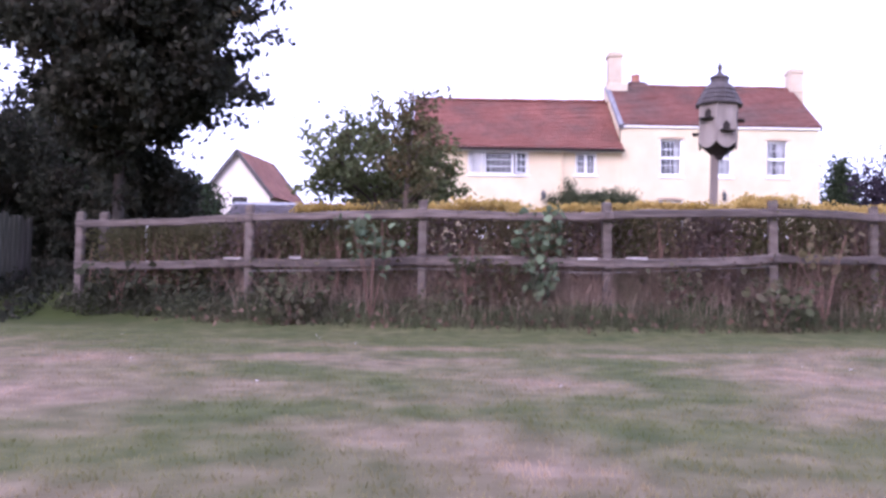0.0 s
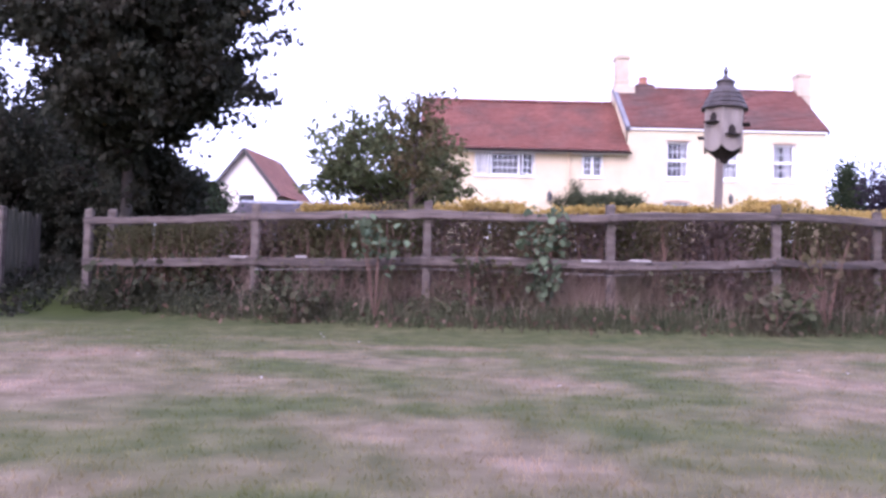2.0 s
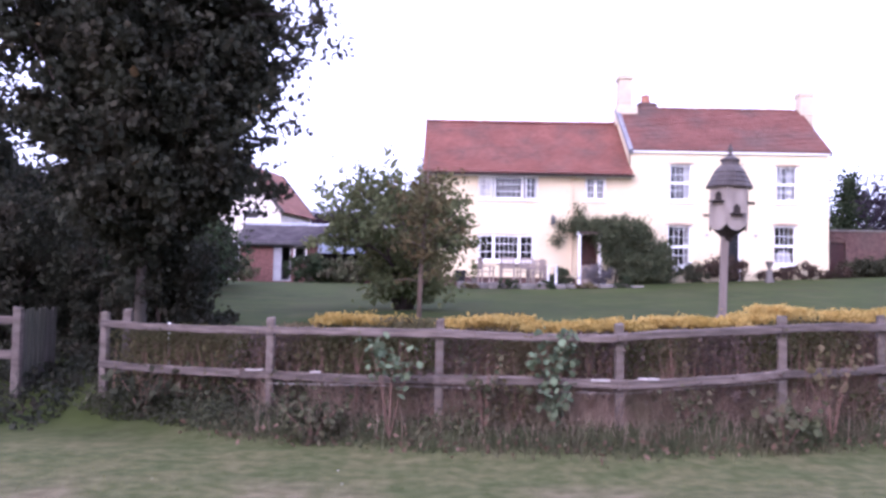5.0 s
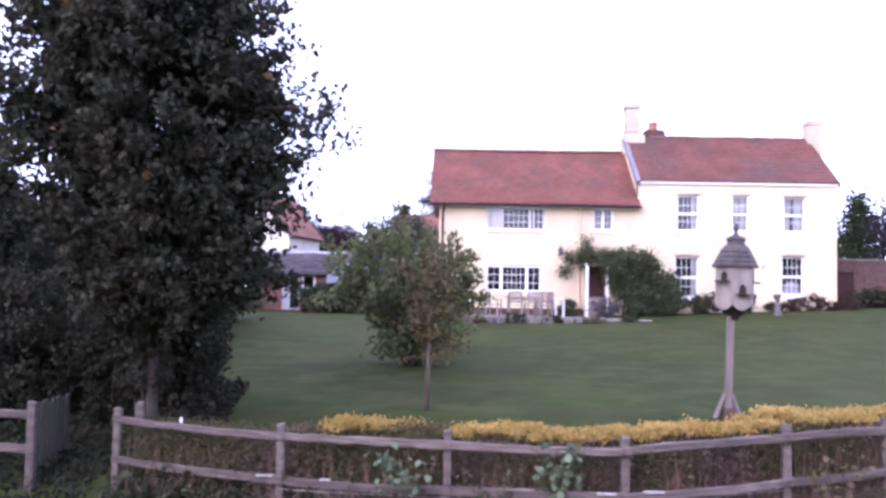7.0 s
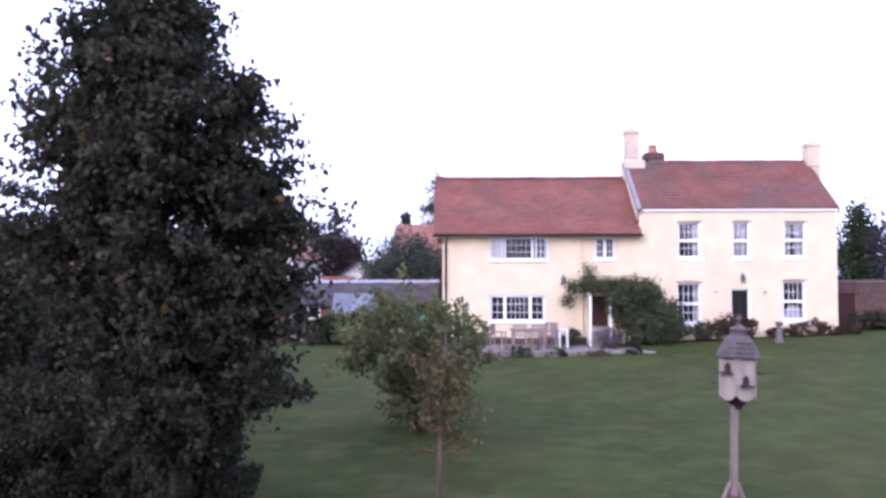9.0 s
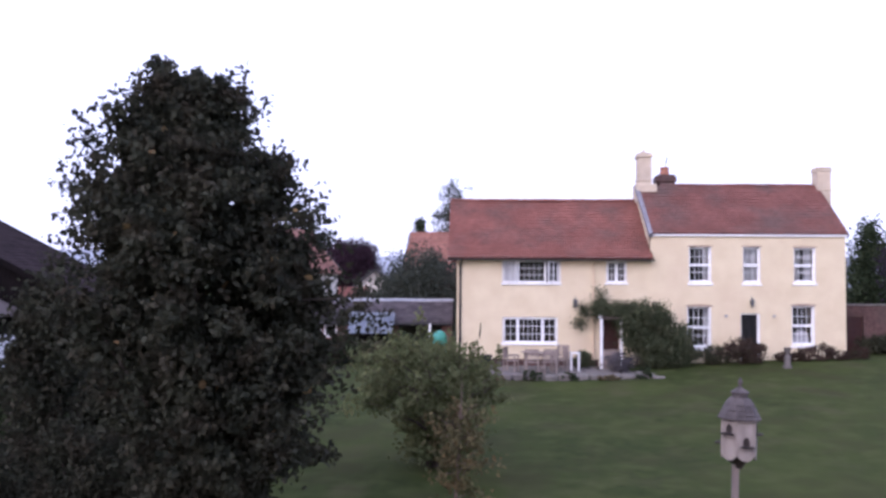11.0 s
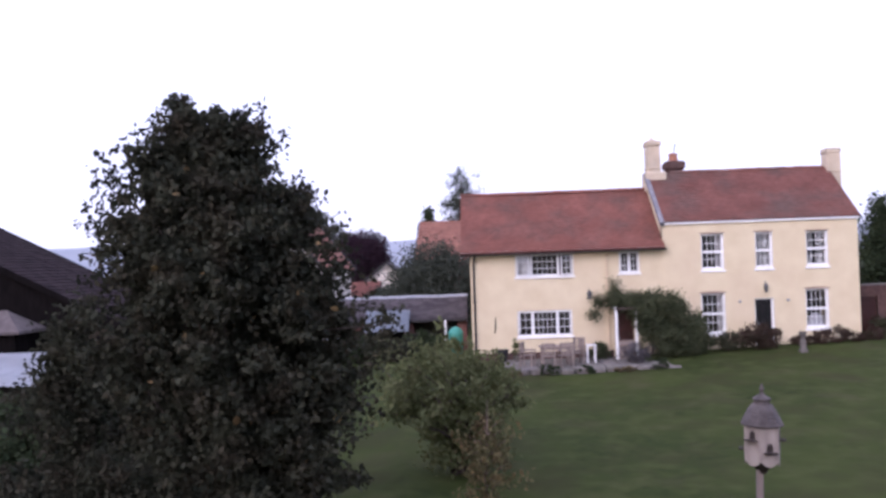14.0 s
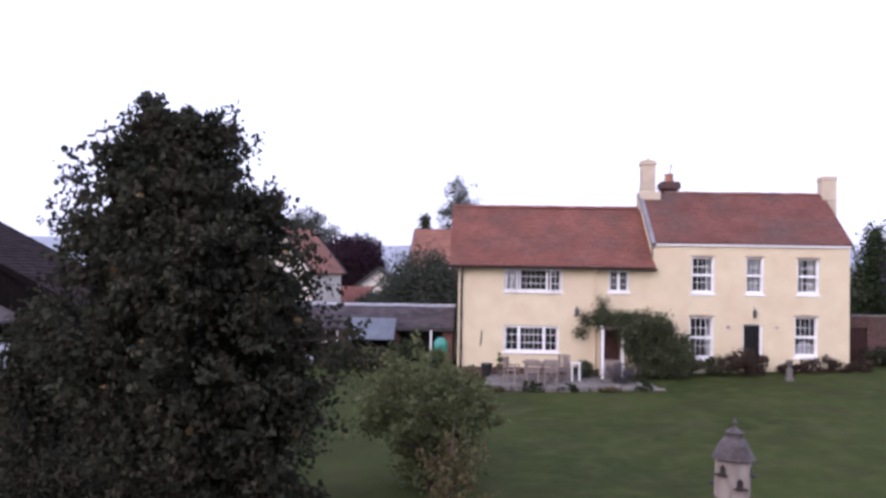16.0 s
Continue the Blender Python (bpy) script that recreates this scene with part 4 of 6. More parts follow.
    tube(bm, [(9.08, 40.9, 11.0), (9.15, 40.9, 11.4), (9.2, 40.9, 11.62)], [0.03, 0.035, 0.05], 6)
    part("cowl", bm, LEAD, st)
    # windows
    casement_window(h, *W1, lights=[(0.98, 1.6, 2), (1.6, 2.78, 5), (2.78, 3.37, 2)], open_lights={0: (1.0, -28), 2: (3.33, 32)}, curtains=[(0.99, 1.5)])
    casement_window(h, *W2, lights=[(5.39, 5.78, 2), (5.78, 6.17, 2)], rows=3)
    casement_window(h, *W3, lights=[(1.0, 1.6, 2), (1.6, 2.66, 5), (2.66, 3.24, 2)])
    sash_window(h, *A, cols=4, cut=(0, 0.24), arch=0.3)
    sash_window(h, *B, cols=3, cut=(0.3, 0.3), arch=0.3)
    sash_window(h, *C, cols=4, cut=(0.26, 0.3), arch=0.3)
    sash_window(h, *D, cols=4, cut=(0, 0.18))
    sash_window(h, *E_, cols=4, cut=(0.0, 0.0))
    # white half-round screen standing inside the ground floor window
    bm = bmesh.new()
    xm, zs = (E_[0] + E_[2]) / 2, E_[1] + 0.1
    arc = [(xm + 0.36 * math.cos(math.pi * k / 10), zs + 0.55 * math.sin(math.pi * k / 10)) for k in range(11)]
    fr_v = [bm.verts.new((x, F + 0.22, z)) for x, z in arc]
    bk_v = [bm.verts.new((x, F + 0.25, z)) for x, z in arc]
    bm.faces.new(fr_v)
    bm.faces.new(list(reversed(bk_v)))
    for k in range(11):
        bm.faces.new((fr_v[k], fr_v[(k + 1) % 11], bk_v[(k + 1) % 11], bk_v[k]))
    part("curtain", bm, NET, h, "pale rounded net curtain in the lower sash")
    # front door
    x0, z0, x1, z1 = DR
    bm = bmesh.new()
    cuboid(bm, (x0, F + 0.05, z0), (x0 + 0.05, F + 0.16, z1))
    cuboid(bm, (x1 - 0.10, F + 0.02, z0), (x1, F + 0.16, z1))
    cuboid(bm, (x0 + 0.05, F + 0.05, z1 - 0.06), (x1 - 0.1, F + 0.16, z1))
    part("door_frame", bm, WHITEPAINT, h, "white painted door frame")
    # near-black door leaf stands in for the unlit open doorway
    bm = bmesh.new()
    cuboid(bm, (x0 + 0.05, F + 0.10, z0 + 0.02), (x1 - 0.10, F + 0.14, z1 - 0.06))
    for a, b in ((0.12, 0.85), (0.98, 1.9)):
        for c in (x0 + 0.12, (x0 + x1) / 2 + 0.01):
            ring(bm, c, c + 0.24, z0 + a, z0 + b, F + 0.085, F + 0.1, 0.03)
    dr = part("front_door", bm, DARKOPENING, h, "near-black panelled door leaf standing in for the dark open doorway")
    bm = bmesh.new()
    lathe(bm, [(0.02, 0), (0.035, 0.02), (0.03, 0.05), (0.01, 0.06)], (0, 0, 0), 10)
    bmesh.ops.transform(bm, matrix=pose(x0 + 0.16, F + 0.10, z0 + 1.0, 90), verts=bm.verts[:])
    part("door_knob", bm, LEAD, dr)
    block("door_step", (x0 - 0.2, F - 0.45, 1.9), (x1 + 0.2, F - 0.02, 2.12), STONE, h, bevel=0.02)
    # wing door, set back under the climber
    x0, z0, x1, z1 = WD
    bm = bmesh.new()
    ring(bm, x0, x1, z0, z1, F + 0.06, F + 0.16, 0.06)
    part("door_frame", bm, DOORRED, h)
    bm = bmesh.new()
    cuboid(bm, (x0 + 0.06, F + 0.11, z0 + 0.06), (x1 - 0.06, F + 0.15, z1 - 0.06))
    for k in range(1, 5):
        xx = x0 + 0.06 + (x1 - x0 - 0.12) * k / 5
        cuboid(bm, (xx - 0.008, F + 0.10, z0 + 0.1), (xx + 0.008, F + 0.12, z1 - 0.1))
    part("wing_door", bm, DOORRED, h, "dark reddish brown boarded door")
    # outside lanterns
    for lx, ly, lz, r in ((11.42, F - 0.16, 4.62, 0.09), (4.02, F - 0.18, 4.55, 0.10)):
        bm = bmesh.new()
        lathe(bm, [(r * 0.5, -0.16), (r * 0.75, -0.13), (r, 0.08), (r * 1.15, 0.1), (r * 0.5, 0.2), (r * 0.15, 0.24)], (lx, ly, lz), 6)
        tube(bm, [(lx, ly, lz + 0.22), (lx, ly + 0.08, lz + 0.3), (lx, F, lz + 0.26)], [0.012] * 3, 6)
        part("wall_lantern", bm, LANTERN, h, "grey iron wall lantern")
    for bx, bz in ((10.35, 4.08), (12.35, 4.08)):
        block("wall_bracket", (bx - 0.05, F - 0.12, bz - 0.04), (bx + 0.05, F - 0.03, bz + 0.05), LEAD, h, bevel=0.01)
    bm = bmesh.new()
    tube(bm, [(-0.05, F - 0.02, 3.05), (0.0, F - 0.03, 3.3), (0.02, F - 0.03, 3.75)], [0.015, 0.03, 0.012], 6)
    part("wall_bracket", bm, IRON, h)
    return h


build_house()


# ---- porch, climber, patio and what stands on it ----
def build_porch():
    p = thing("porch", (5.4, 34.3, 1.9), "white wooden porch posts overgrown by a climbing plant", "porch")
    for x in (4.97, 5.78):
        block("post", (x - 0.05, 34.0, 1.85), (x + 0.05, 34.1, 3.95), WHITEPAINT, p, bevel=0.01)
    block("beam", (4.95, 33.99, 3.95), (5.9, 34.11, 4.05), BARK, p, bevel=0.01)
    for x in (4.97, 5.78):
        block("rafter", (x - 0.04, 34.12, 3.97), (x + 0.04, 35.15, 4.06), WHITEPAINT, p)
    g = thing("half_gate", (5.4, 34.05, 1.95), "low grey wooden slatted gate between the porch posts", "gate")
    for k in range(6):
        x = 5.05 + 0.112 * k
        block("slat", (x, 34.02, 1.95), (x + 0.08, 34.045, 2.72), TEAK, g)
    for z in (2.1, 2.55):
        block("rail", (5.03, 34.047, z), (5.72, 34.075, z + 0.07), TEAK, g)


def climber():
    base = (7.1, 34.6, 1.95)
    t = thing("climbing_plant", base, "dense dark green climber arching over the porch door", "climber")
    blobs = [((7.4, 34.2, 2.95), (1.25, 0.85, 1.1), 150, 1), ((6.65, 34.3, 4.02), (1.1, 0.7, 0.56), 100, 2), ((7.95, 34.2, 2.6), (0.75, 0.75, 0.72), 60, 3),
             ((5.35, 34.55, 4.32), (0.68, 0.35, 0.2), 32, 4), ((4.4, 34.9, 4.3), (0.25, 0.15, 0.1), 3, 5), ((4.2, 34.95, 3.95), (0.05, 0.05, 0.3), 2, 7), ((5.1, 34.9, 4.7), (0.08, 0.1, 0.4), 4, 6), ((6.2, 33.95, 3.5), (0.42, 0.25, 0.55), 22, 8)]
    pts = []
    for c, r, n, s in blobs:
        pts.append(crown_points(c, r, n, 100, 0.15, 0.6, 40 + s)[1])
    pts = np.concatenate(pts)
    pts = pts[(pts[:, 1] < F - 0.02) & (pts[:, 2] > 1.95)]
    for k in range(7):
        bm = bmesh.new()
        x = 6.5 + 0.28 * k
        tube(bm, [(x, 34.7, 1.85), (x + 0.1, 34.6, 2.8), (6.9 + 0.05 * k, 34.4, 3.6), (6.2 - 0.2 * k, 34.4, 4.1)], [0.05, 0.04, 0.03, 0.012], 6)
        part("stem", bm, BARK, t)
    tagged(attach("foliage", leaf_mesh("foliage", pts, 0.085, LEAF_PORCH), t), kind="stuff")


def chair(x, y, rot, group="chairs round the patio table"):
    t = thing("garden_chair", (0, 0, 0), "silvered wooden slatted garden chair on the patio", "chair", group)
    for sx in (-0.26, 0.21):
        block("leg", (sx, -0.25, 0), (sx + 0.05, -0.20, 0.62), TEAK, t)
        block("leg", (sx, 0.2, 0), (sx + 0.05, 0.25, 0.95), TEAK, t)
        block("armrest", (sx - 0.01, -0.28, 0.62), (sx + 0.06, 0.22, 0.65), TEAK, t, bevel=0.006)
    for k in range(5):
        block("seat_slat", (-0.25, -0.24 + 0.09 * k, 0.42), (0.25, -0.17 + 0.09 * k, 0.445), TEAK, t)
    back = block("backrest", (-0.21, 0.215, 0.88), (0.21, 0.24, 0.95), TEAK, t)
    block("back_rail", (-0.21, 0.215, 0.52), (0.21, 0.24, 0.57), TEAK, t)
    for k in range(6):
        block("slat", (-0.19 + 0.068 * k, 0.22, 0.57), (-0.155 + 0.068 * k, 0.235, 0.88), TEAK, back)
    t.matrix_basis = pose(x, y, PATIO_Z + 0.004, 0, 0, rot)
    return t


PATIO_Z = 1.93


def build_patio():
    p = thing("patio", (3.2, 33.2, PATIO_Z - 0.1), "grey stone slab patio with a raised edge by the wing", "patio", kind="structure")
    block("bed", (0.2, 31.6, 1.5), (6.8, 35.15, PATIO_Z - 0.045), STONE, p)
    rng = random.Random(5)
    x = 0.2
    bm_cache = {}
    for i in range(10):
        for j in range(5):
            w, d = 0.65, 0.69
            key = rng.randrange(4)
            if key not in bm_cache:
                bm = bmesh.new()
                s = 0.012 + 0.008 * key
                cuboid(bm, (s, s, -0.045), (w - s, d - s, -0.002 * key), bevel=0.01)
                bm_cache[key] = finish("slab", bm, STONE)
            ob = attach("slab", bm_cache[key], p)
            ob.location = Vector((0.25 + i * w, 31.65 + j * d, PATIO_Z)) - p.location
            ob.matrix_parent_inverse = Matrix()
    for k in range(12):
        xx = 0.1 + 0.58 * k
        bm = bmesh.new()
        cuboid(bm, (xx, 31.38 + 0.05 * math.sin(k), 1.6), (xx + 0.5 + 0.07 * rng.random(), 31.62 + 0.04 * math.sin(k * 2), PATIO_Z - 0.03 + 0.08 * rng.random()), bevel=0.05)
        part("edge_stone", bm, STONE, p)
    t = thing("patio_table", (2.3, 32.9, PATIO_Z), "silvered wooden garden table on the patio", "table")
    for k in range(8):
        block("tabletop_slat", (1.65, 32.5 + 0.1 * k, PATIO_Z + 0.72), (2.95, 32.59 + 0.1 * k, PATIO_Z + 0.75), TEAK, t)
    for x in (1.75, 2.79):
        for y in (32.56, 33.18):
            block("leg", (x, y, PATIO_Z + 0.002), (x + 0.07, y + 0.07, PATIO_Z + 0.72), TEAK, t)
    for y in (32.57, 33.18):
        block("apron", (1.82, y + 0.01, PATIO_Z + 0.62), (2.79, y + 0.05, PATIO_Z + 0.71), TEAK, t)
    chair(1.2, 32.6, 70)
    chair(2.0, 32.0, 172)
    chair(2.65, 32.1, 190)
    chair(3.15, 32.9, -80)
    chair(3.3, 33.9, -30)
    s = thing("side_table", (3.75, 33.0, PATIO_Z), "small white metal side table", "table")
    for x in (3.6, 3.9):
        for y in (32.85, 33.2):
            block("leg", (x, y, PATIO_Z + 0.002), (x + 0.04, y + 0.04, PATIO_Z + 0.7), WHITEPAINT, s)
    block("top", (3.57, 32.82, PATIO_Z + 0.7), (3.97, 33.27, PATIO_Z + 0.73), WHITEPAINT, s)


def pot(x, y, z, r, h, label, leaf=None, lh=0.5, material=None, seed=1):
    t = thing("plant_pot", (x, y, z), label, "plant pot")
    bm = bmesh.new()
    lathe(bm, [(r * 0.65, 0), (r * 0.95, h * 0.85), (r * 1.06, h * 0.86), (r * 1.06, h), (r * 0.9, h), (r * 0.85, h * 0.8)], (x, y, z), 14)
    part("pot", bm, material or TERRA, t)
    if leaf:
        _, pts = crown_points((x, y, z + h + lh * 0.45), (r * 1.2, r * 1.2, lh * 0.55), 14, 24, r * 0.3, 0.4, seed)
        tagged(attach("plant", leaf_mesh("plant", pts, 0.07, leaf), t), kind="stuff")
    return t


build_porch()
climber()
build_patio()
for k in range(5):
    bush("edging_plant", 0.6 + 1.4 * k, 31.2 + 0.12 * (k % 3), (0.36 + 0.08 * (k % 2), 0.22), 0.2 + 0.1 * ((k * 5) % 3), "low green plant growing over the patio edge", LEAF_CLIMB if k % 3 else LEAF_HEDGE, 18, 34, 0.07, 80 + k, group="plants along the patio edge")
bush("edging_plant", -2.0, 35.5, (0.7, 0.4), 1.0, "leafy shrub in front of the water butt", LEAF_MID, 40, 45, 0.09, 95)
pot(0.25, 34.3, PATIO_Z + 0.003, 0.24, 0.5, "black iron planter standing empty by the wing wall", None, 0.6, IRON, 3)
pot(0.8, 34.5, PATIO_Z + 0.003, 0.12, 0.2, "small stone pot with a tall spindly plant", LEAF_MID, 0.7, STONE, 4)
bush("patio_shrub", 4.32, 34.4, (0.5, 0.4), 0.68, "rounded green shrub beside the porch post", LEAF_PORCH, 40, 60, 0.06, 97, zbase=PATIO_Z - 0.04)
bush("patio_shrub", 5.5, 32.7, (0.62, 0.5), 0.78, "grey-purple lavender shrub by the porch gate", LEAF_LAVENDER, 50, 60, 0.05, 98, zbase=PATIO_Z - 0.04)


def urn(x, y):
    z = ground_z(x, y)
    t = thing("stone_urn", (x, y, z), "weathered stone pedestal urn by the front path", "urn")
    bm = bmesh.new()
    cuboid(bm, (x - 0.14, y - 0.14, z - 0.05), (x + 0.14, y + 0.14, z + 0.12), bevel=0.02)
    cuboid(bm, (x - 0.10, y - 0.10, z + 0.12), (x + 0.10, y + 0.10, z + 0.48), bevel=0.02)
    part("pedestal", bm, STONE, t)
    bm = bmesh.new()
    lathe(bm, [(0.08, 0.48), (0.06, 0.54), (0.11, 0.62), (0.14, 0.76), (0.165, 0.79), (0.14, 0.8), (0.11, 0.74)], (x, y, z), 14)
    part("bowl", bm, STONE, t)


urn(12.05, 32.8)
bush("flower_bed_shrub", 10.75, 34.1, (1.0, 0.6), 1.0, "dark russet shrub beside the front door", LEAF_BED, 55, 50, 0.09, 11)
bush("flower_bed_shrub", 9.6, 34.3, (0.7, 0.5), 0.75, "low dark shrub under the window", LEAF_SHADE, 40, 45, 0.08, 12)
for k in range(5):
    bush("flower_bed_shrub", 12.6 + 0.72 * k, 34.4 + 0.1 * (k % 2), (0.5, 0.4), 0.42 + 0.12 * ((k * 7) % 3), "low dull russet plants along the house wall", LEAF_BED, 26, 40, 0.07, 20 + k, group="plants along the house wall")


# ---- garden wall and gateway beside the house ----
def garden_wall():
    w = thing("garden_wall", (19, 36.6, 2.3), "old dark red brick garden wall with an arched gateway", "wall", kind="structure")
    bm = bmesh.new()
    wall_mesh(bm, MX1 + 0.02, 30, 1.8, 4.5, 37.4, 37.65, [(16.1, 2.3, 17.05, 4.0)])
    part("brickwork", bm, BRICKDARK, w)
    bm = bmesh.new()
    cuboid(bm, (MX1 + 0.02, 37.34, 4.5), (30, 37.71, 4.57), bevel=0.01)
    part("coping", bm, STONE, w)
    bm = bmesh.new()
    n = 10
    for k in range(n):
        a0, a1 = math.pi * k / n, math.pi * (k + 1) / n
        q = [(16.575 + r * math.cos(a), 4.0 + (r - 0.0) * 0.55 * math.sin(a) - 0.001) for r in (0.475, 0.66) for a in (a0, a1)]
        f = [bm.verts.new((x, 37.36, z)) for x, z in q]
        g = [bm.verts.new((x, 37.69, z)) for x, z in q]
        bm.faces.new((f[0], f[1], f[3], f[2]))
        bm.faces.new((f[2], f[3], g[3], g[2]))
        bm.faces.new((f[0], g[0], g[1], f[1]))
    part("arch", bm, BRICKDARK, w)
    bm = bmesh.new()
    for k in range(7):
        cuboid(bm, (16.12 + 0.13 * k, 37.5, 2.35), (16.24 + 0.13 * k, 37.54, 3.98))
    part("door", bm, DOORRED, w, "dark boarded door in the gateway")


garden_wall()


# ---- outbuildings to the west ----
def outbuilding():
    o = thing("outbuilding", (-5.5, 38, 2.0), "long low red brick outbuilding with a mossy slate roof", "outbuilding")
    y0, y1, ze, zr = 38.2, 41.6, 3.62, 4.55
    bm = bmesh.new()
    wall_mesh(bm, -9.6, -1.3, 1.6, ze, y0, y0 + 0.23, [(-8.1, 1.9, -7.3, 3.5), (-7.2, 2.85, -6.6, 3.45), (-3.75, 1.75, -1.75, 3.5)])
    part("front_wall", bm, BRICK, o)
    for x in (-9.6, -1.53):
        bm = bmesh.new()
        gable_mesh(bm, x, x + 0.23, y0 + 0.23, (y0 + y1) / 2, y1, 1.6, ze, zr - 0.05)
        part("gable_wall", bm, BRICK, o)
    block("back_wall", (-9.6, y1 - 0.23, 1.6), (-1.3, y1, ze), BRICK, o)
    tile_slope("slate_covering", -9.8, -1.25, y0 - 0.25, ze - 0.05, (y0 + y1) / 2, zr, SLATE, o, tile=0.3, gauge=0.2, seed=8, sag=0.07)
    tile_slope("slate_covering", -9.8, -1.25, y1 + 0.2, ze - 0.05, (y0 + y1) / 2, zr, SLATE, o, tile=0.6, gauge=0.4, seed=9, sag=0.07)
    ridge_tiles(-9.8, -1.25, (y0 + y1) / 2, zr + 0.0, LEAD, o)
    bm = bmesh.new()
    ring(bm, -8.1, -7.3, 1.9, 3.5, y0 + 0.03, y0 + 0.12, 0.06)
    part("door_frame", bm, GREYDOOR, o)
    block("door", (-8.04, y0 + 0.06, 1.95), (-7.74, y0 + 0.10, 3.44), GREYDOOR, o, "pale grey door half open")
    bm = bmesh.new()
    ring(bm, -7.2, -6.6, 2.85, 3.45, y0 - 0.01, y0 + 0.1, 0.07)
    wf = part("window_frame", bm, WHITEPAINT, o)
    pane(-7.13, -6.67, 2.92, 3.38, y0 + 0.05, wf)
    block("interior_wall", (-9.3, 40.2, 1.7), (-1.6, 40.3, 3.6), INTERIOR, o)
    bm = bmesh.new()
    tube(bm, [(-9.8, y0 - 0.3, ze - 0.1), (-1.25, y0 - 0.3, ze - 0.12)], [0.05, 0.05], 8)
    part("gutter", bm, GUTTER, o)
    # lean-to with a pale blue sheet roof
    l = thing("lean_to", (-4.9, 37.3, 2.0), "lean-to store with pale blue-grey sheet roof", "shed")
    bm = bmesh.new()
    n = 26
    top, bot = [], []
    for k in range(n + 1):
        x = -5.95 + 2.05 * k / n
        wv = 0.02 * (1 if k % 2 else -1)
        top.append(bm.verts.new((x, 38.15, 4.02 + wv)))
        bot.append(bm.verts.new((x, 36.95, 3.12 + wv)))
    for k in range(n):
        bm.faces.new((bot[k], bot[k + 1], top[k + 1], top[k]))
    bmesh.ops.solidify(bm, geom=bm.faces[:], thickness=0.01)
    part("roof_sheet", bm, BLUESHEET, l)
    for x in (-5.85, -4.05):
        block("post", (x - 0.04, 37.02, 1.7), (x + 0.04, 37.1, 3.12), WOOD, l)
    block("back_board", (-5.9, 38.1, 1.8), (-4.0, 38.14, 3.9), BARNWALL, l)
    block("side_board", (-5.88, 37.1, 1.8), (-5.84, 38.1, 3.1), BARNWALL, l)
    # round teal thing and white post by the wing corner
    b = thing("water_butt", (-1.75, 36.3, 1.9), "round-topped teal plastic water butt by the house corner", "water butt")
    bm = bmesh.new()
    lathe(bm, [(0.27, -0.05), (0.31, 0.45), (0.32, 0.9), (0.33, 0.93), (0.32, 1.0), (0.25, 1.15), (0.12, 1.24), (0.03, 1.26)], (-1.75, 36.3, 2.05), 16)
    part("barrel", bm, TEAL, b, smooth=True)
    q = thing("clothes_pole", (-5.95, 36.9, 1.9), "grey weathered wooden pole by the outbuilding", "pole")
    block("pole", (-6.02, 36.86, 1.8), (-5.9, 36.96, 3.0), WOOD, q, bevel=0.01)
    w = thing("white_post", (-2.2, 36.4, 2.0), "thin white painted wooden post", "post")
    block("post", (-2.24, 36.36, 1.9), (-2.16, 36.44, 3.6), WHITEPAINT, w, bevel=0.01)


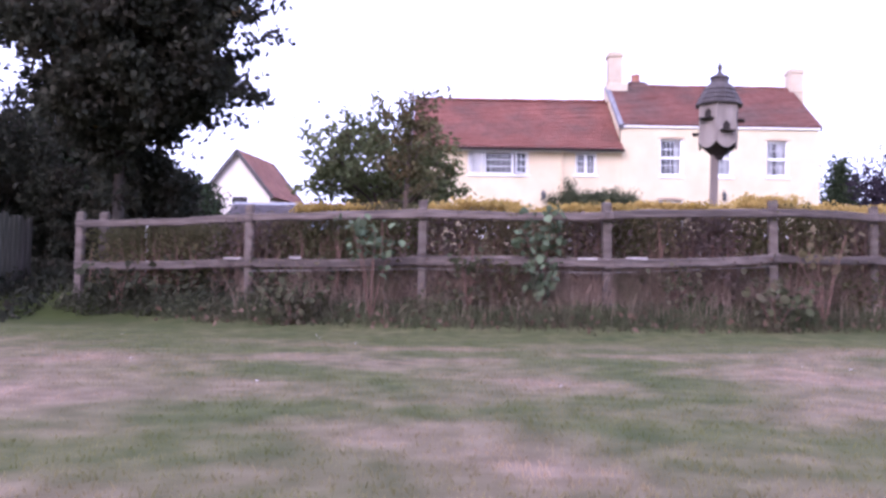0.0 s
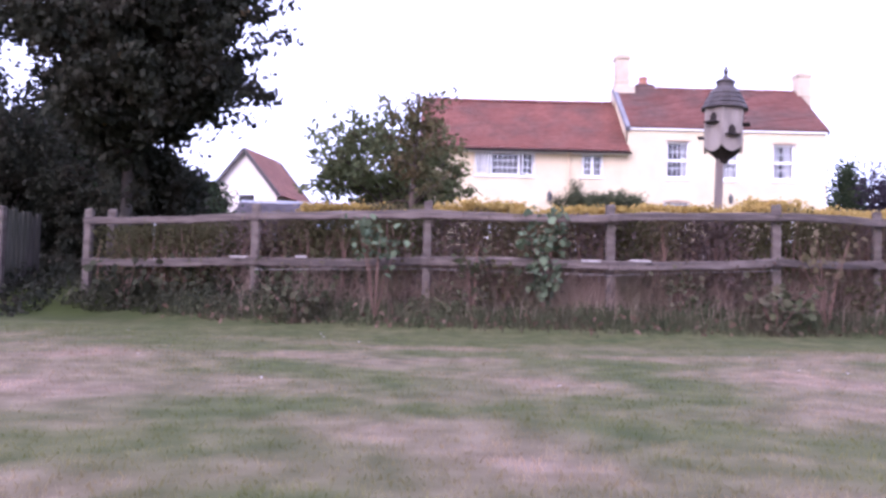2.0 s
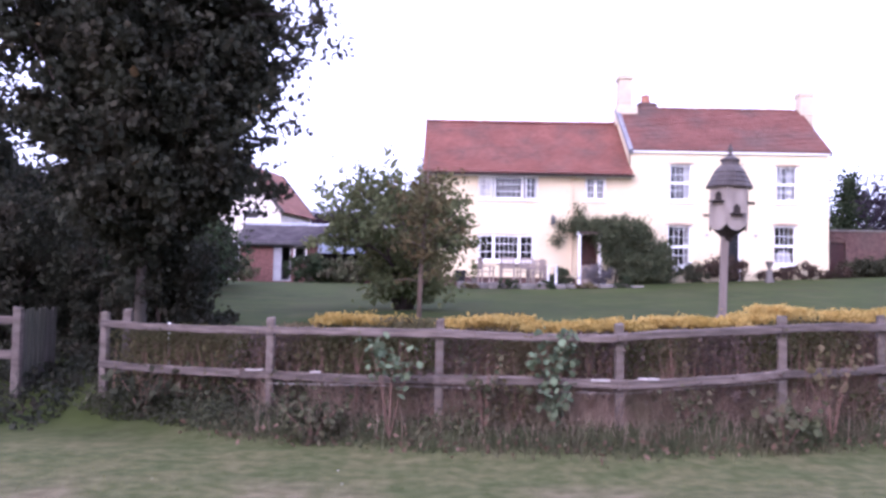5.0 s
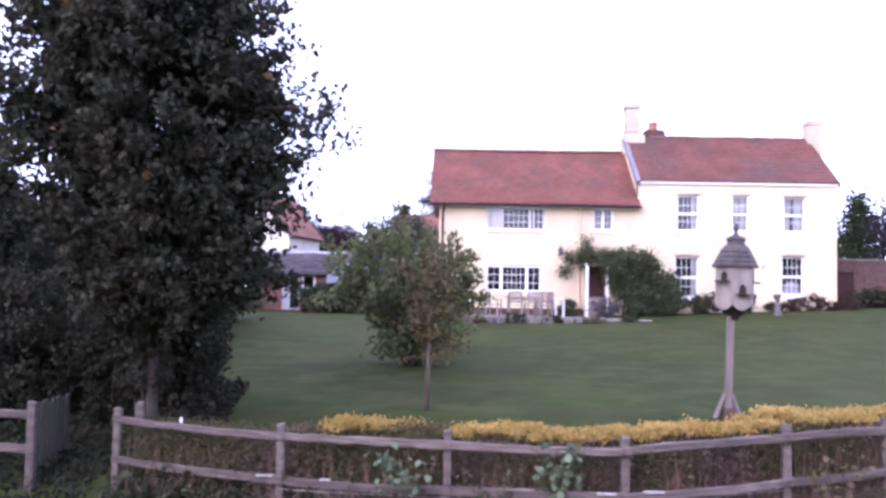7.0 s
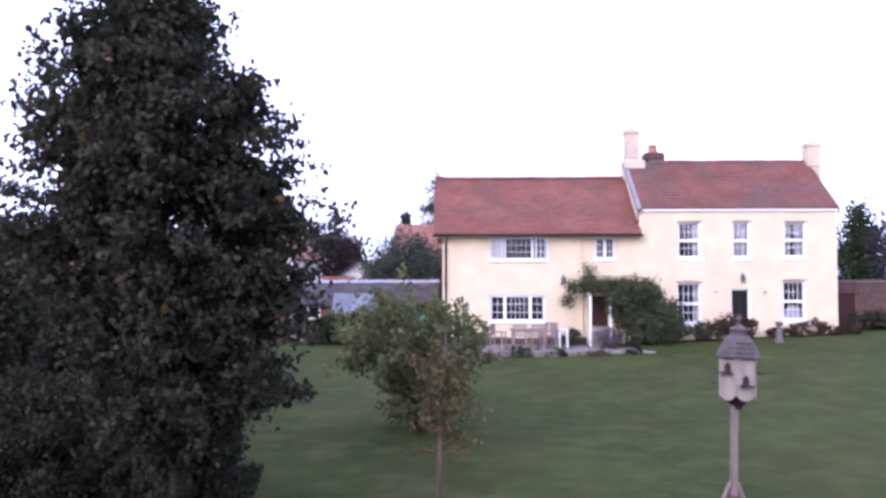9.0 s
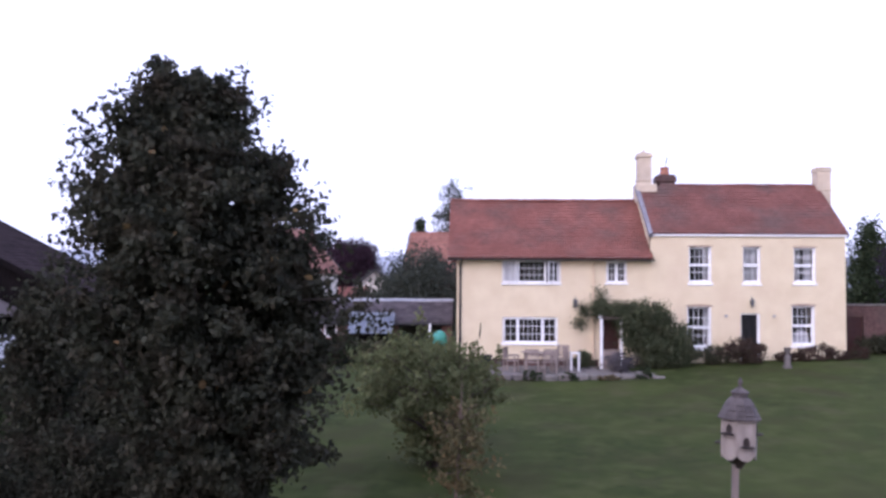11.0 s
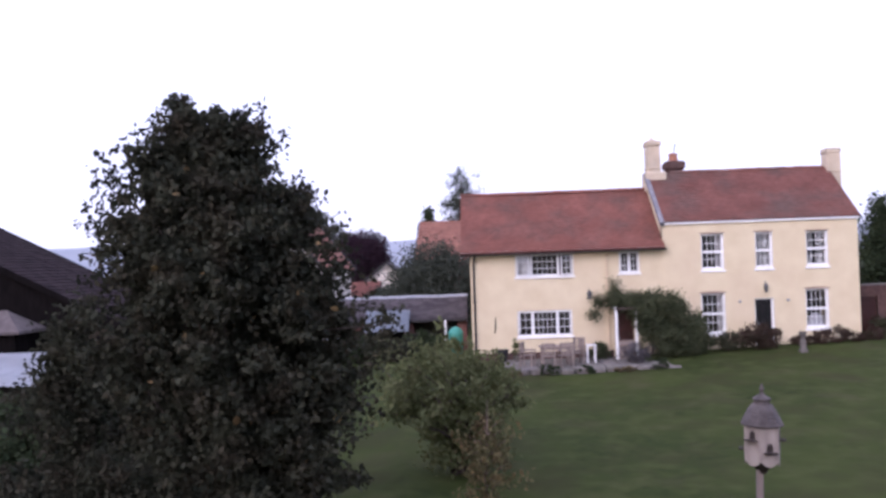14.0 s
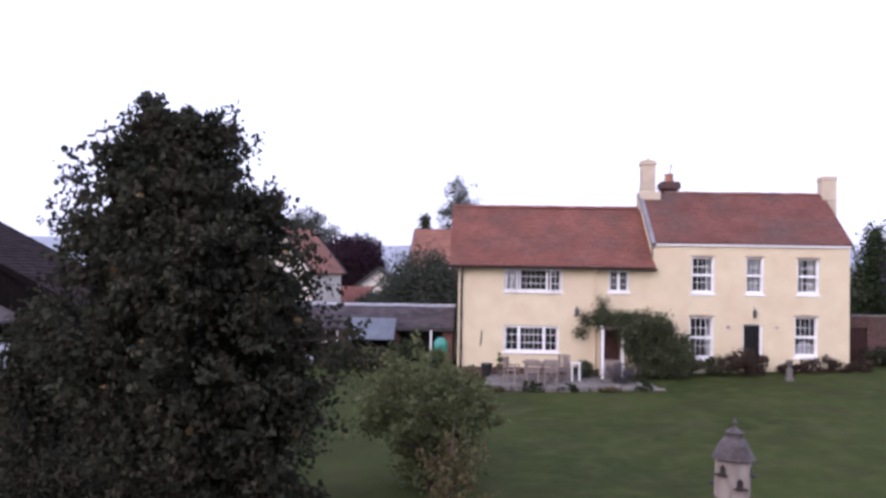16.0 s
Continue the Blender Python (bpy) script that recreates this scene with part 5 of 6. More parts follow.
def gabled_house(name, label, x0, x1, y0, y1, z0, ze, zr, wallm, roofm, rot=0.0, windows=(), chim=None, trim=None):
    """A gable-ended house whose ridge runs away from the camera before the turn."""
    t = thing(name, ((x0 + x1) / 2, (y0 + y1) / 2, z0), label, "house")
    xm = (x0 + x1) / 2
    bm = bmesh.new()
    prof = [(x0, z0 - 0.5), (x1, z0 - 0.5), (x1, ze), (xm, zr), (x0, ze)]
    a = [bm.verts.new((x, y0, z)) for x, z in prof]
    b = [bm.verts.new((x, y1, z)) for x, z in prof]
    bm.faces.new(a)
    bm.faces.new(list(reversed(b)))
    for k in range(5):
        if k not in (2, 3):
            bm.faces.new((a[k], b[k], b[(k + 1) % 5], a[(k + 1) % 5]))
    part("wall", bm, wallm, t)
    rng = np.random.default_rng(int(abs(x0) * 10))
    for xe in (x0 - 0.3, x1 + 0.3):
        d = Vector((xm - xe, 0, zr - (ze - 0.3 * (zr - ze) / (xm - x0))))
        L = d.length
        u = d.normalized()
        nn = Vector((-u.z * (1 if u.x > 0 else -1), 0, abs(u.x)))
        o = Vector((xe, 0, zr - d.z))
        verts, faces = [], []
        gauge, tw = 0.28, 0.4
        for r in range(int(L / gauge) + 1):
            for c in range(int((y1 - y0 + 0.5) / tw)):
                ya = y0 - 0.25 + c * tw
                s0, s1 = r * gauge, min(L, (r + 1.2) * gauge)
                if s0 >= s1:
                    continue
                lift = rng.uniform(0, 0.01)
                q = [o + u * s0 + nn * (0.07 + lift), o + u * s1 + nn * 0.03, o + u * s0 - nn * 0.05]
                k = len(verts)
                for y in (ya + 0.004, ya + tw - 0.004):
                    verts += [(p.x, y, p.z) for p in q]
                faces += [(k, k + 3, k + 4, k + 1), (k, k + 2, k + 5, k + 3), (k, k + 1, k + 2), (k + 3, k + 5, k + 4), (k + 1, k + 4, k + 5, k + 2)]
        me = bpy.data.meshes.new("roof_tiles")
        me.from_pydata(verts, [], faces)
        me.materials.append(roofm)
        attach("roof_tiles", me, t)
        for y in (y0 - 0.3, y1 + 0.22):
            bm = bmesh.new()
            q = [o + nn * 0.06, o + u * L + nn * 0.06, o + u * L - nn * 0.16, o - nn * 0.16]
            f = [bm.verts.new((p.x, y, p.z)) for p in q]
            g = [bm.verts.new((p.x, y + 0.06, p.z)) for p in q]
            bm.faces.new(f)
            bm.faces.new(list(reversed(g)))
            for k in range(4):
                bm.faces.new((f[k], g[k], g[(k + 1) % 4], f[(k + 1) % 4]))
            part("bargeboard", bm, trim or GUTTER, t)
    for wx, wz, ww, wh in windows:
        bm = bmesh.new()
        ring(bm, wx, wx + ww, wz, wz + wh, y0 - 0.05, y0 - 0.002, 0.08)
        f = part("window_frame", bm, WHITEPAINT, t)
        bm = bmesh.new()
        cuboid(bm, (wx + 0.08, y0 - 0.03, wz + 0.08), (wx + ww - 0.08, y0 - 0.003, wz + wh - 0.08))
        part("pane", bm, DARKOPENING, f)
    if chim:
        cx, cy, cz = chim
        bm = bmesh.new()
        cuboid(bm, (cx - 0.35, cy - 0.35, zr - 1.0), (cx + 0.35, cy + 0.35, cz), bevel=0.02)
        cuboid(bm, (cx - 0.42, cy - 0.42, cz), (cx + 0.42, cy + 0.42, cz + 0.18), bevel=0.02)
        part("chimney", bm, BRICK, t)
    if rot:
        t.rotation_euler = (0, 0, radians(rot))
    return t


outbuilding()
gabled_house("cottage", "white rendered cottage with a red-orange tiled gable roof", -13.7, -9.6, 50, 55, 2.2, 6.3, 8.75, COTTAGE, ORANGETILE, rot=-11, windows=[(-12.0, 5.55, 1.1, 0.55), (-13.3, 3.2, 1.2, 1.1)])
gabled_house("garage", "small white gabled garage behind the outbuilding", -10.6, -6.0, 66, 74, 2.0, 4.6, 6.4, COTTAGE, SLATE, rot=4)
gabled_house("lean_to", "low maroon-roofed lean-to beside the white garage", -10.9, -8.3, 59, 62, 2.2, 3.7, 5.0, BRICKDARK, TILES2, rot=90)
gabled_house("far_house", "distant brick house with a weathered red roof", -7.9, 5.0, 80, 90, 2.0, 6.5, 10.4, BRICK, ORANGETILE, rot=90 - 2)
gabled_house("barn", "large dark tiled barn at the edge of the garden", -33.8, -14.2, 30, 36, 1.2, 4.35, 9.25, BARNWALL, BARN, rot=0, trim=BARNWALL)


def shed():
    t = thing("shed", (-15.8, 25, 1.5), "small dark shed with a pale corrugated roof", "shed")
    block("body", (-18, 24.6, 1.0), (-13.7, 27.0, 2.7), BARNWALL, t)
    bm = bmesh.new()
    n = 60
    lo, hi = [], []
    for k in range(n + 1):
        x = -18.2 + 4.6 * k / n
        wv = 0.02 * (1 if k % 2 else -1)
        lo.append(bm.verts.new((x, 24.3, 2.75 + wv)))
        hi.append(bm.verts.new((x, 27.1, 3.55 + wv)))
    for k in range(n):
        bm.faces.new((lo[k], lo[k + 1], hi[k + 1], hi[k]))
    bmesh.ops.solidify(bm, geom=bm.faces[:], thickness=0.01)
    part("roof_sheet", bm, LIGHTSHEET, t)


shed()


def hipped_store():
    """A low store with a hipped roof between the barn and the shed."""
    t = thing("store", (-19.5, 29, 1.6), "dark boarded store with a brown-grey hipped roof", "shed")
    block("body", (-22.8, 28.2, 1.0), (-17.2, 29.9, 4.25), BARNWALL, t)
    bm = bmesh.new()
    eave = [bm.verts.new(p) for p in ((-23.0, 27.9, 4.22), (-16.9, 27.9, 4.22), (-16.9, 29.95, 4.22), (-23.0, 29.95, 4.22))]
    low = [bm.verts.new((v.co.x, v.co.y, v.co.z - 0.1)) for v in eave]
    ra, rb = bm.verts.new((-22.2, 28.95, 4.95)), bm.verts.new((-17.9, 28.95, 4.95))
    bm.faces.new((eave[0], eave[1], rb, ra))
    bm.faces.new((eave[1], eave[2], rb))
    bm.faces.new((eave[2], eave[3], ra, rb))
    bm.faces.new((eave[3], eave[0], ra))
    for k in range(4):
        bm.faces.new((low[k], low[(k + 1) % 4], eave[(k + 1) % 4], eave[k]))
    bm.faces.new(list(reversed(low)))
    part("roof", bm, STOREROOF, t, "brown-grey hipped roof")


hipped_store()


# ---- trees ----
SYC = [(2.2, -4.85, -3.3), (2.6, -5.2, -2.95), (3.1, -5.5, -2.4), (3.8, -5.75, -2.25), (4.4, -6.05, -2.15), (5.0, -6.3, -2.05), (5.35, -6.45, -2.05), (5.8, -6.45, -2.4), (6.3, -6.2, -2.6),
       (6.9, -6.05, -2.8), (7.2, -5.95, -2.95), (7.45, -5.85, -3.4), (7.65, -5.75, -3.85), (7.9, -5.65, -3.85), (8.15, -5.5, -3.8), (8.35, -5.3, -4.1)]
SYC_Y = 10.95
syc_ends, syc_leaves = column_crown(SYC_Y, SYC, 270, 78, 3, fill=200,
                                    tips=[(-5.3, 9.0), (-4.95, 8.75), (-4.1, 8.6), (-3.55, 8.5), (-5.5, 8.3), (-6.3, 7.95), (-6.4, 7.3), (-3.05, 7.5), (-4.5, 8.55), (-3.4, 8.4), (-6.3, 6.9), (-2.6, 6.95), (-2.5, 6.6), (-2.0, 5.75), (-1.7, 5.25), (-1.8, 5.5)])
shoot_rng = np.random.default_rng(31)
for k in range(34):
    # shoots from the lower trunk
    z0, a0 = shoot_rng.uniform(1.3, 2.5), shoot_rng.uniform(0, 2 * np.pi)
    reach = shoot_rng.uniform(0.2, 0.55) * (0.5 + 0.5 * (z0 - 1.3) / 1.2)
    foot = np.array([-4.17, 10.92, z0])
    syc_leaves = np.concatenate([syc_leaves, sprays([foot], [foot + np.array([math.cos(a0) * reach, math.sin(a0) * reach, 0.25])], 16, 0.07, 0.06, 0.2, 700 + k, 0.0)])
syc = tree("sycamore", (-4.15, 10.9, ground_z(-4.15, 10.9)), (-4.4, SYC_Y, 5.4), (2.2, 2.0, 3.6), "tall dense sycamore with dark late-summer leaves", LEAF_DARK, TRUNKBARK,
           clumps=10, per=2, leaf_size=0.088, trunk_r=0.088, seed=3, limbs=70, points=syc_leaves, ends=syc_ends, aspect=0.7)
tagged(attach("yellowed_leaves", leaf_mesh("yellowed_leaves", syc_leaves[::900] + np.array([0, -0.06, 0]), 0.13, LEAF_TURNED, aspect=0.9), syc, "single leaves already turned yellow-brown"), kind="stuff")


def fruit_tree():
    """Several low stems, a spreading crown of layered sprays with sky between them, and a narrow leafy foot."""
    rng = np.random.default_rng(5)
    x, y = -1.15, 18.4
    fork = np.array([x, y, 1.9])
    starts, ends = [], []
    while len(ends) < 150:
        d = rng.normal(size=3)
        d /= np.linalg.norm(d)
        if d[2] < -0.55:
            continue
        k = 0.95 + 0.26 * noise.noise(Vector(d * 2.2)) + 0.2 * noise.noise(Vector(d * 5.0))
        e = np.array([x - 0.1, y, 3.05]) + d * np.array([2.45, 2.0, 1.6 if d[2] > 0 else 1.1]) * k * rng.uniform(0.55, 1.03)
        if e[0] > 0.7 - 0.6 * max(0.0, e[2] - 2.7):
            continue
        starts.append(fork + (e - fork) * 0.4 + np.array([0, 0, 0.15]))
        ends.append(e)
    low_s, low_e = [], []
    for k in range(84):
        a, r = rng.uniform(0, 2 * np.pi), rng.uniform(0.35, 1.15)
        low_s.append((x + 0.12 * math.cos(a), y + 0.12 * math.sin(a), 1.5))
        low_e.append((x + 0.1 + r * math.cos(a), y + 0.8 * r * math.sin(a), rng.uniform(1.4, 2.7)))
    pts = np.concatenate([sprays(starts, ends, 42, 0.115, 0.085, 0.3, 6), sprays(low_s, low_e, 42, 0.15, 0.13, 0.3, 7)])
    pts = pts[pts[:, 0] < 0.95 - 0.6 * np.maximum(0.0, pts[:, 2] - 2.7)]
    t = tree("apple_tree", (x, y, ground_z(x, y)), (x, y, 2.4), (1.6, 1.4, 1.2), "bushy open-crowned fruit tree on the lawn", LEAF_MID, BARK,
             clumps=10, per=2, leaf_size=0.12, trunk_r=0.09, seed=5, limbs=40, points=pts, ends=np.array(ends))
    for k in range(5):
        bm = bmesh.new()
        a = 2 * math.pi * k / 5 + 0.3
        g = Vector((x + 0.16 * math.cos(a), y + 0.16 * math.sin(a), ground_z(x, y) - 0.08))
        tip = Vector((x + 0.75 * math.cos(a), y + 0.65 * math.sin(a), 3.0))
        tube(bm, [g, g.lerp(tip, 0.4) + Vector((0, 0, 0.2)), tip], [0.05, 0.04, 0.015], 7)
        part("stem", bm, BARK, t, smooth=True)


def sapling():
    """A thin upright stem with a bare leader, rising branches and twigs of russet leaves."""
    rng = np.random.default_rng(9)
    x, y = -0.56, 12.75
    z = ground_z(x, y)
    starts, ends = [], []
    for k in range(46):
        h = rng.uniform(1.9, 3.45)
        a = rng.uniform(0, 2 * np.pi)
        r = rng.uniform(0.25, 0.85) * (1.12 - 0.6 * (h - 1.9) / 1.55)
        starts.append((x + 0.02, y, h - 0.2))
        ends.append((x + 0.1 + r * math.cos(a), y + r * math.sin(a), h + rng.uniform(-0.2, 0.3)))
    t = thing("young_tree", (x, y, z), "slender young tree with yellowing russet leaves", "tree")
    bm = bmesh.new()
    tube(bm, [(x - 0.04, y, z - 0.1), (x - 0.02, y, 1.9), (x + 0.03, y, 2.7), (x + 0.06, y, 3.35), (x + 0.08, y, 3.8)], [0.042, 0.034, 0.024, 0.012, 0.004], 8)
    part("trunk", bm, PALEBARK, t, smooth=True)
    for s, e in list(zip(starts, ends))[:26]:
        bm = bmesh.new()
        m = [(p + q) / 2 + w for p, q, w in zip(s, e, (0, 0, 0.04))]
        tube(bm, [s, m, e], [0.012, 0.008, 0.003], 5)
        part("twig", bm, PALEBARK, t)
    pts = sprays(starts, ends, 30, 0.09, 0.08, 0.3, 10, 0.04)
    tagged(attach("crown", leaf_mesh("crown", pts, 0.078, LEAF_SOFT), t), kind="stuff")


fruit_tree()
sapling()
tree("garden_tree", (25.3, 45, 2.4), (25.3, 45, 5.7), (3.6, 2.6, 4.0), "dark purplish broad tree beyond the garden wall", LEAF_PLUM, BARK,
     clumps=300, per=45, clump_r=0.36, leaf_size=0.2, trunk_r=0.2, seed=12, limbs=24)
tree("far_tree", (23.6, 58, 2.3), (23.6, 58, 4.9), (2.6, 2.2, 2.6), "grey-green low tree beyond the garden wall", LEAF_FAR, BARK,
     clumps=120, per=45, clump_r=0.3, leaf_size=0.2, trunk_r=0.15, seed=13, limbs=10)
tree("conifer", (24.9, 54, 2.3), (24.9, 54, 5.7), (1.7, 1.7, 3.5), "dark pointed conifer behind the house", LEAF_CLIMB, BARK,
     clumps=160, per=45, clump_r=0.35, leaf_size=0.22, trunk_r=0.2, seed=14, limbs=10, profile=([-1, 0, 1], [1.5, 0.8, 0.3]))
tree("copper_beech", (-14.9, 96, 2.0), (-14.9, 96, 6.8), (4.0, 3.4, 3.1), "round dark purple copper beech in the distance", LEAF_PURPLE, BARK,
     clumps=420, per=90, clump_r=0.45, leaf_size=0.2, trunk_r=0.25, seed=15, limbs=14)
tree("far_tree", (-23.5, 112, 2.0), (-23.5, 112, 9.2), (4.5, 4, 4.8), "broad dark green tree in the distance", LEAF_FAR, BARK,
     clumps=300, per=80, clump_r=0.5, leaf_size=0.22, trunk_r=0.35, seed=16, limbs=18)
tree("far_tree", (-2.4, 92, 2.0), (-2.4, 92, 12.8), (2.2, 2.0, 4.5), "tall thin-crowned tree showing above the roof", LEAF_FAR, BARK,
     clumps=120, per=55, clump_r=0.36, leaf_size=0.18, trunk_r=0.2, seed=17, limbs=40, shell=0.1)
tree("far_tree", (-6.3, 95, 2.0), (-6.3, 95, 9.2), (1.2, 1.2, 2.8), "small dark conifer beside the far roof", LEAF_CLIMB, BARK,
     clumps=70, per=40, clump_r=0.3, leaf_size=0.3, trunk_r=0.2, seed=18, limbs=8, profile=([-1, 0, 1], [1.4, 0.9, 0.4]))
tree("orchard_tree", (-3.4, 52, 2.2), (-3.4, 52, 4.5), (2.9, 2.4, 2.7), "dense dull green trees behind the outbuilding", LEAF_FAR, BARK,
     clumps=330, per=100, clump_r=0.4, leaf_size=0.14, trunk_r=0.2, seed=19, limbs=14)
tree("orchard_tree", (-8.2, 58, 2.2), (-7.0, 58, 3.3), (1.9, 1.6, 1.3), "low green tree behind the outbuilding", LEAF_FAR, BARK,
     clumps=130, per=90, clump_r=0.35, leaf_size=0.15, trunk_r=0.15, seed=20, limbs=10)
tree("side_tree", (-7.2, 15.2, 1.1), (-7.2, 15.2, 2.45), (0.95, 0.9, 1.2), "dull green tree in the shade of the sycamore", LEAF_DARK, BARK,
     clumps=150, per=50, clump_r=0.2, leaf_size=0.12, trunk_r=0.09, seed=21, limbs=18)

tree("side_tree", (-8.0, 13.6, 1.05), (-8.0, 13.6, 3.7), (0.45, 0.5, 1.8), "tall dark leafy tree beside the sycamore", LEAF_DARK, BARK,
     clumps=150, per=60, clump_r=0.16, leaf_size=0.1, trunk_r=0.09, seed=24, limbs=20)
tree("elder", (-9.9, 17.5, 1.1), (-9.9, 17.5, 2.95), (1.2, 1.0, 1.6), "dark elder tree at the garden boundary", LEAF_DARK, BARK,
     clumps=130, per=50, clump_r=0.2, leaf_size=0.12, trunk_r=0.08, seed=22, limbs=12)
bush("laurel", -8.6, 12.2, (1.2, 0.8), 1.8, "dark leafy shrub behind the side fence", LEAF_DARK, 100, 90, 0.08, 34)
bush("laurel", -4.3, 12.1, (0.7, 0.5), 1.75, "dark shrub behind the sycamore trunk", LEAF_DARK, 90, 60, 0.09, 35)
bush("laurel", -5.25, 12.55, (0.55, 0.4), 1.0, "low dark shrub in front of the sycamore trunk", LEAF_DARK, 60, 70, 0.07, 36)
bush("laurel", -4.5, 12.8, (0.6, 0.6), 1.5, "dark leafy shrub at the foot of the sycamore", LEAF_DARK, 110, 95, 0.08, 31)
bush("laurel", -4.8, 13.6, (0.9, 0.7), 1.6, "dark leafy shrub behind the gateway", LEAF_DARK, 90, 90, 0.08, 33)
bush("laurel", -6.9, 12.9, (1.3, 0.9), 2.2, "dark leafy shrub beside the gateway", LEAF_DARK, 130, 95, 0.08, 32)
for k in range(7):
    bush("hedge_shrub", -7.4 - 0.25 * k, 15.5 + 2.4 * k, (1.5, 1.4), 2.1 + 0.25 * (k % 3), "dense dark boundary shrub along the garden side", LEAF_DARK if k % 2 else LEAF_CLIMB, 110, 50, 0.14, 50 + k, group="boundary shrubs")
for k, (hx, hy) in enumerate(((-9.4, 14.6), (-10.9, 16.6), (-12.3, 18.4), (-13.2, 20.8), (-8.9, 13.0))):
    bush("hedge_shrub", hx, hy, (1.5, 1.3), 1.2 + 0.25 * (k % 2), "dense dark boundary shrub along the garden side", LEAF_CLIMB if k % 2 else LEAF_DARK, 110, 50, 0.14, 160 + k, group="boundary shrubs")
for k in range(4):
    bush("hedge_shrub", (-9.5, -6.1, -4.7, -3.3)[k], 36.3, (1.1, 0.7), 1.0 + 0.25 * (k % 2), "low shrub in front of the outbuilding", LEAF_CLIMB if k % 2 else LEAF_WEED, 60, 45, 0.12, 60 + k, group="shrubs by the outbuilding")
for k in range(4):
    bush("hedge_shrub", 17.5 + 2.0 * k, 36.2, (1.2, 0.8), 0.75 + 0.2 * (k % 2), "low dark shrub in front of the brick wall", LEAF_SHADE, 60, 45, 0.12, 70 + k, group="shrubs by the wall")


# ---- dovecote ----
def dovecote():
    cx, cy = 4.0, 12.72
    gz = ground_z(cx, cy)
    t = thing("dovecote", (cx, cy, gz), "weathered grey wooden six-sided dovecote on a tall post", "dovecote")
    lean = Matrix.Translation((cx, cy, gz)) @ Matrix.Rotation(radians(1.6), 4, "Y") @ Matrix.Translation((-cx, -cy, -gz))
    zb, zt = 2.68, 3.30
    # the post stands a little to one side of the box
    px = cx - 0.045

    def tpart(name, bm, m, parent, label="", smooth=False):
        bmesh.ops.transform(bm, matrix=lean, verts=bm.verts[:])
        return part(name, bm, m, parent, label, smooth)

    bm = bmesh.new()
    cuboid(bm, (px - 0.05, cy - 0.05, gz - 0.1), (px + 0.05, cy + 0.05, 2.62), bevel=0.012)
    tpart("post", bm, POSTWOOD, t)
    for a in (0, 2):
        bm = bmesh.new()
        dx, dy = math.cos(a * math.pi / 2), math.sin(a * math.pi / 2)
        p0 = Vector((px + dx * 0.19, cy + dy * 0.19, gz - 0.02))
        p1 = Vector((px + dx * 0.045, cy + dy * 0.045, gz + 0.36))
        tube(bm, [p0, p1], [0.045, 0.04], 4)
        tpart("brace", bm, POSTWOOD, t)
    block("footing", (px - 0.085, cy - 0.09, gz - 0.1), (px + 0.085, cy + 0.09, gz + 0.17), BRICKDARK, t, "brick-red footing round the post", bevel=0.015)
    # six boarded sides with scalloped lower edges, holes and landing ledges
    R = 0.308
    sides = 6
    off = radians(8)
    for k in range(sides):
        a0, a1 = off + 2 * math.pi * k / sides, off + 2 * math.pi * (k + 1) / sides
        p0, p1 = Vector((cx + R * math.cos(a0), cy + R * math.sin(a0), 0)), Vector((cx + R * math.cos(a1), cy + R * math.sin(a1), 0))
        n = ((p0 + p1) / 2 - Vector((cx, cy, 0))).normalized()
        bm = bmesh.new()
        m = 8
        fr, bk = [], []
        for j in range(m + 1):
            u = j / m
            low = zb - 0.10 * math.sin(math.pi * u) ** 0.8 + 0.02
            p = p0.lerp(p1, u)
            fr.append((bm.verts.new((p.x, p.y, low)), bm.verts.new((p.x, p.y, zt))))
            q = p - n * 0.02
            bk.append((bm.verts.new((q.x, q.y, low)), bm.verts.new((q.x, q.y, zt))))
        for j in range(m):
            bm.faces.new((fr[j][0], fr[j + 1][0], fr[j + 1][1], fr[j][1]))
            bm.faces.new((bk[j + 1][0], bk[j][0], bk[j][1], bk[j + 1][1]))
            bm.faces.new((fr[j + 1][0], fr[j][0], bk[j][0], bk[j + 1][0]))
        side = tpart("side_board", bm, DOVEWOOD, t)
        mid = (p0 + p1) / 2
        e = (p1 - p0).normalized()
        hz = zb + (0.36 if k % 2 else 0.17)
        # the board is not cut: a near-black plate gives the hole's inner shade
        bm = bmesh.new()
        prof = [(-0.055, 0), (0.055, 0), (0.055, 0.09), (0.03, 0.13), (0, 0.145), (-0.03, 0.13), (-0.055, 0.09)]
        v1 = [bm.verts.new(mid + e * x + n * 0.004 + Vector((0, 0, hz + z))) for x, z in prof]
        v0 = [bm.verts.new(mid + e * x - n * 0.03 + Vector((0, 0, hz + z))) for x, z in prof]
        bm.faces.new(v1)
        for j in range(7):
            bm.faces.new((v0[j], v0[(j + 1) % 7], v1[(j + 1) % 7], v1[j]))
        tpart("nest_hole", bm, DARKHOLE, side, "near-black arched plate standing in for the shaded nest hole")
        bm = bmesh.new()
        cuboid(bm, (-0.1, -0.005, -0.02), (0.1, 0.10, 0.0))
        rot = Matrix((e, n, Vector((0, 0, 1)))).transposed().to_4x4()
        bmesh.ops.transform(bm, matrix=Matrix.Translation(mid + Vector((0, 0, hz))) @ rot, verts=bm.verts[:])
        tpart("ledge", bm, DARKHOLE, side)
    bm = bmesh.new()
    lathe(bm, [(0.07, 2.45), (0.09, 2.5), (0.27, 2.66), (0.27, 2.70)], (cx, cy, 0), 6)
    tpart("floor_cone", bm, DARKHOLE, t, "dark underside of the nest box")
    bm = bmesh.new()
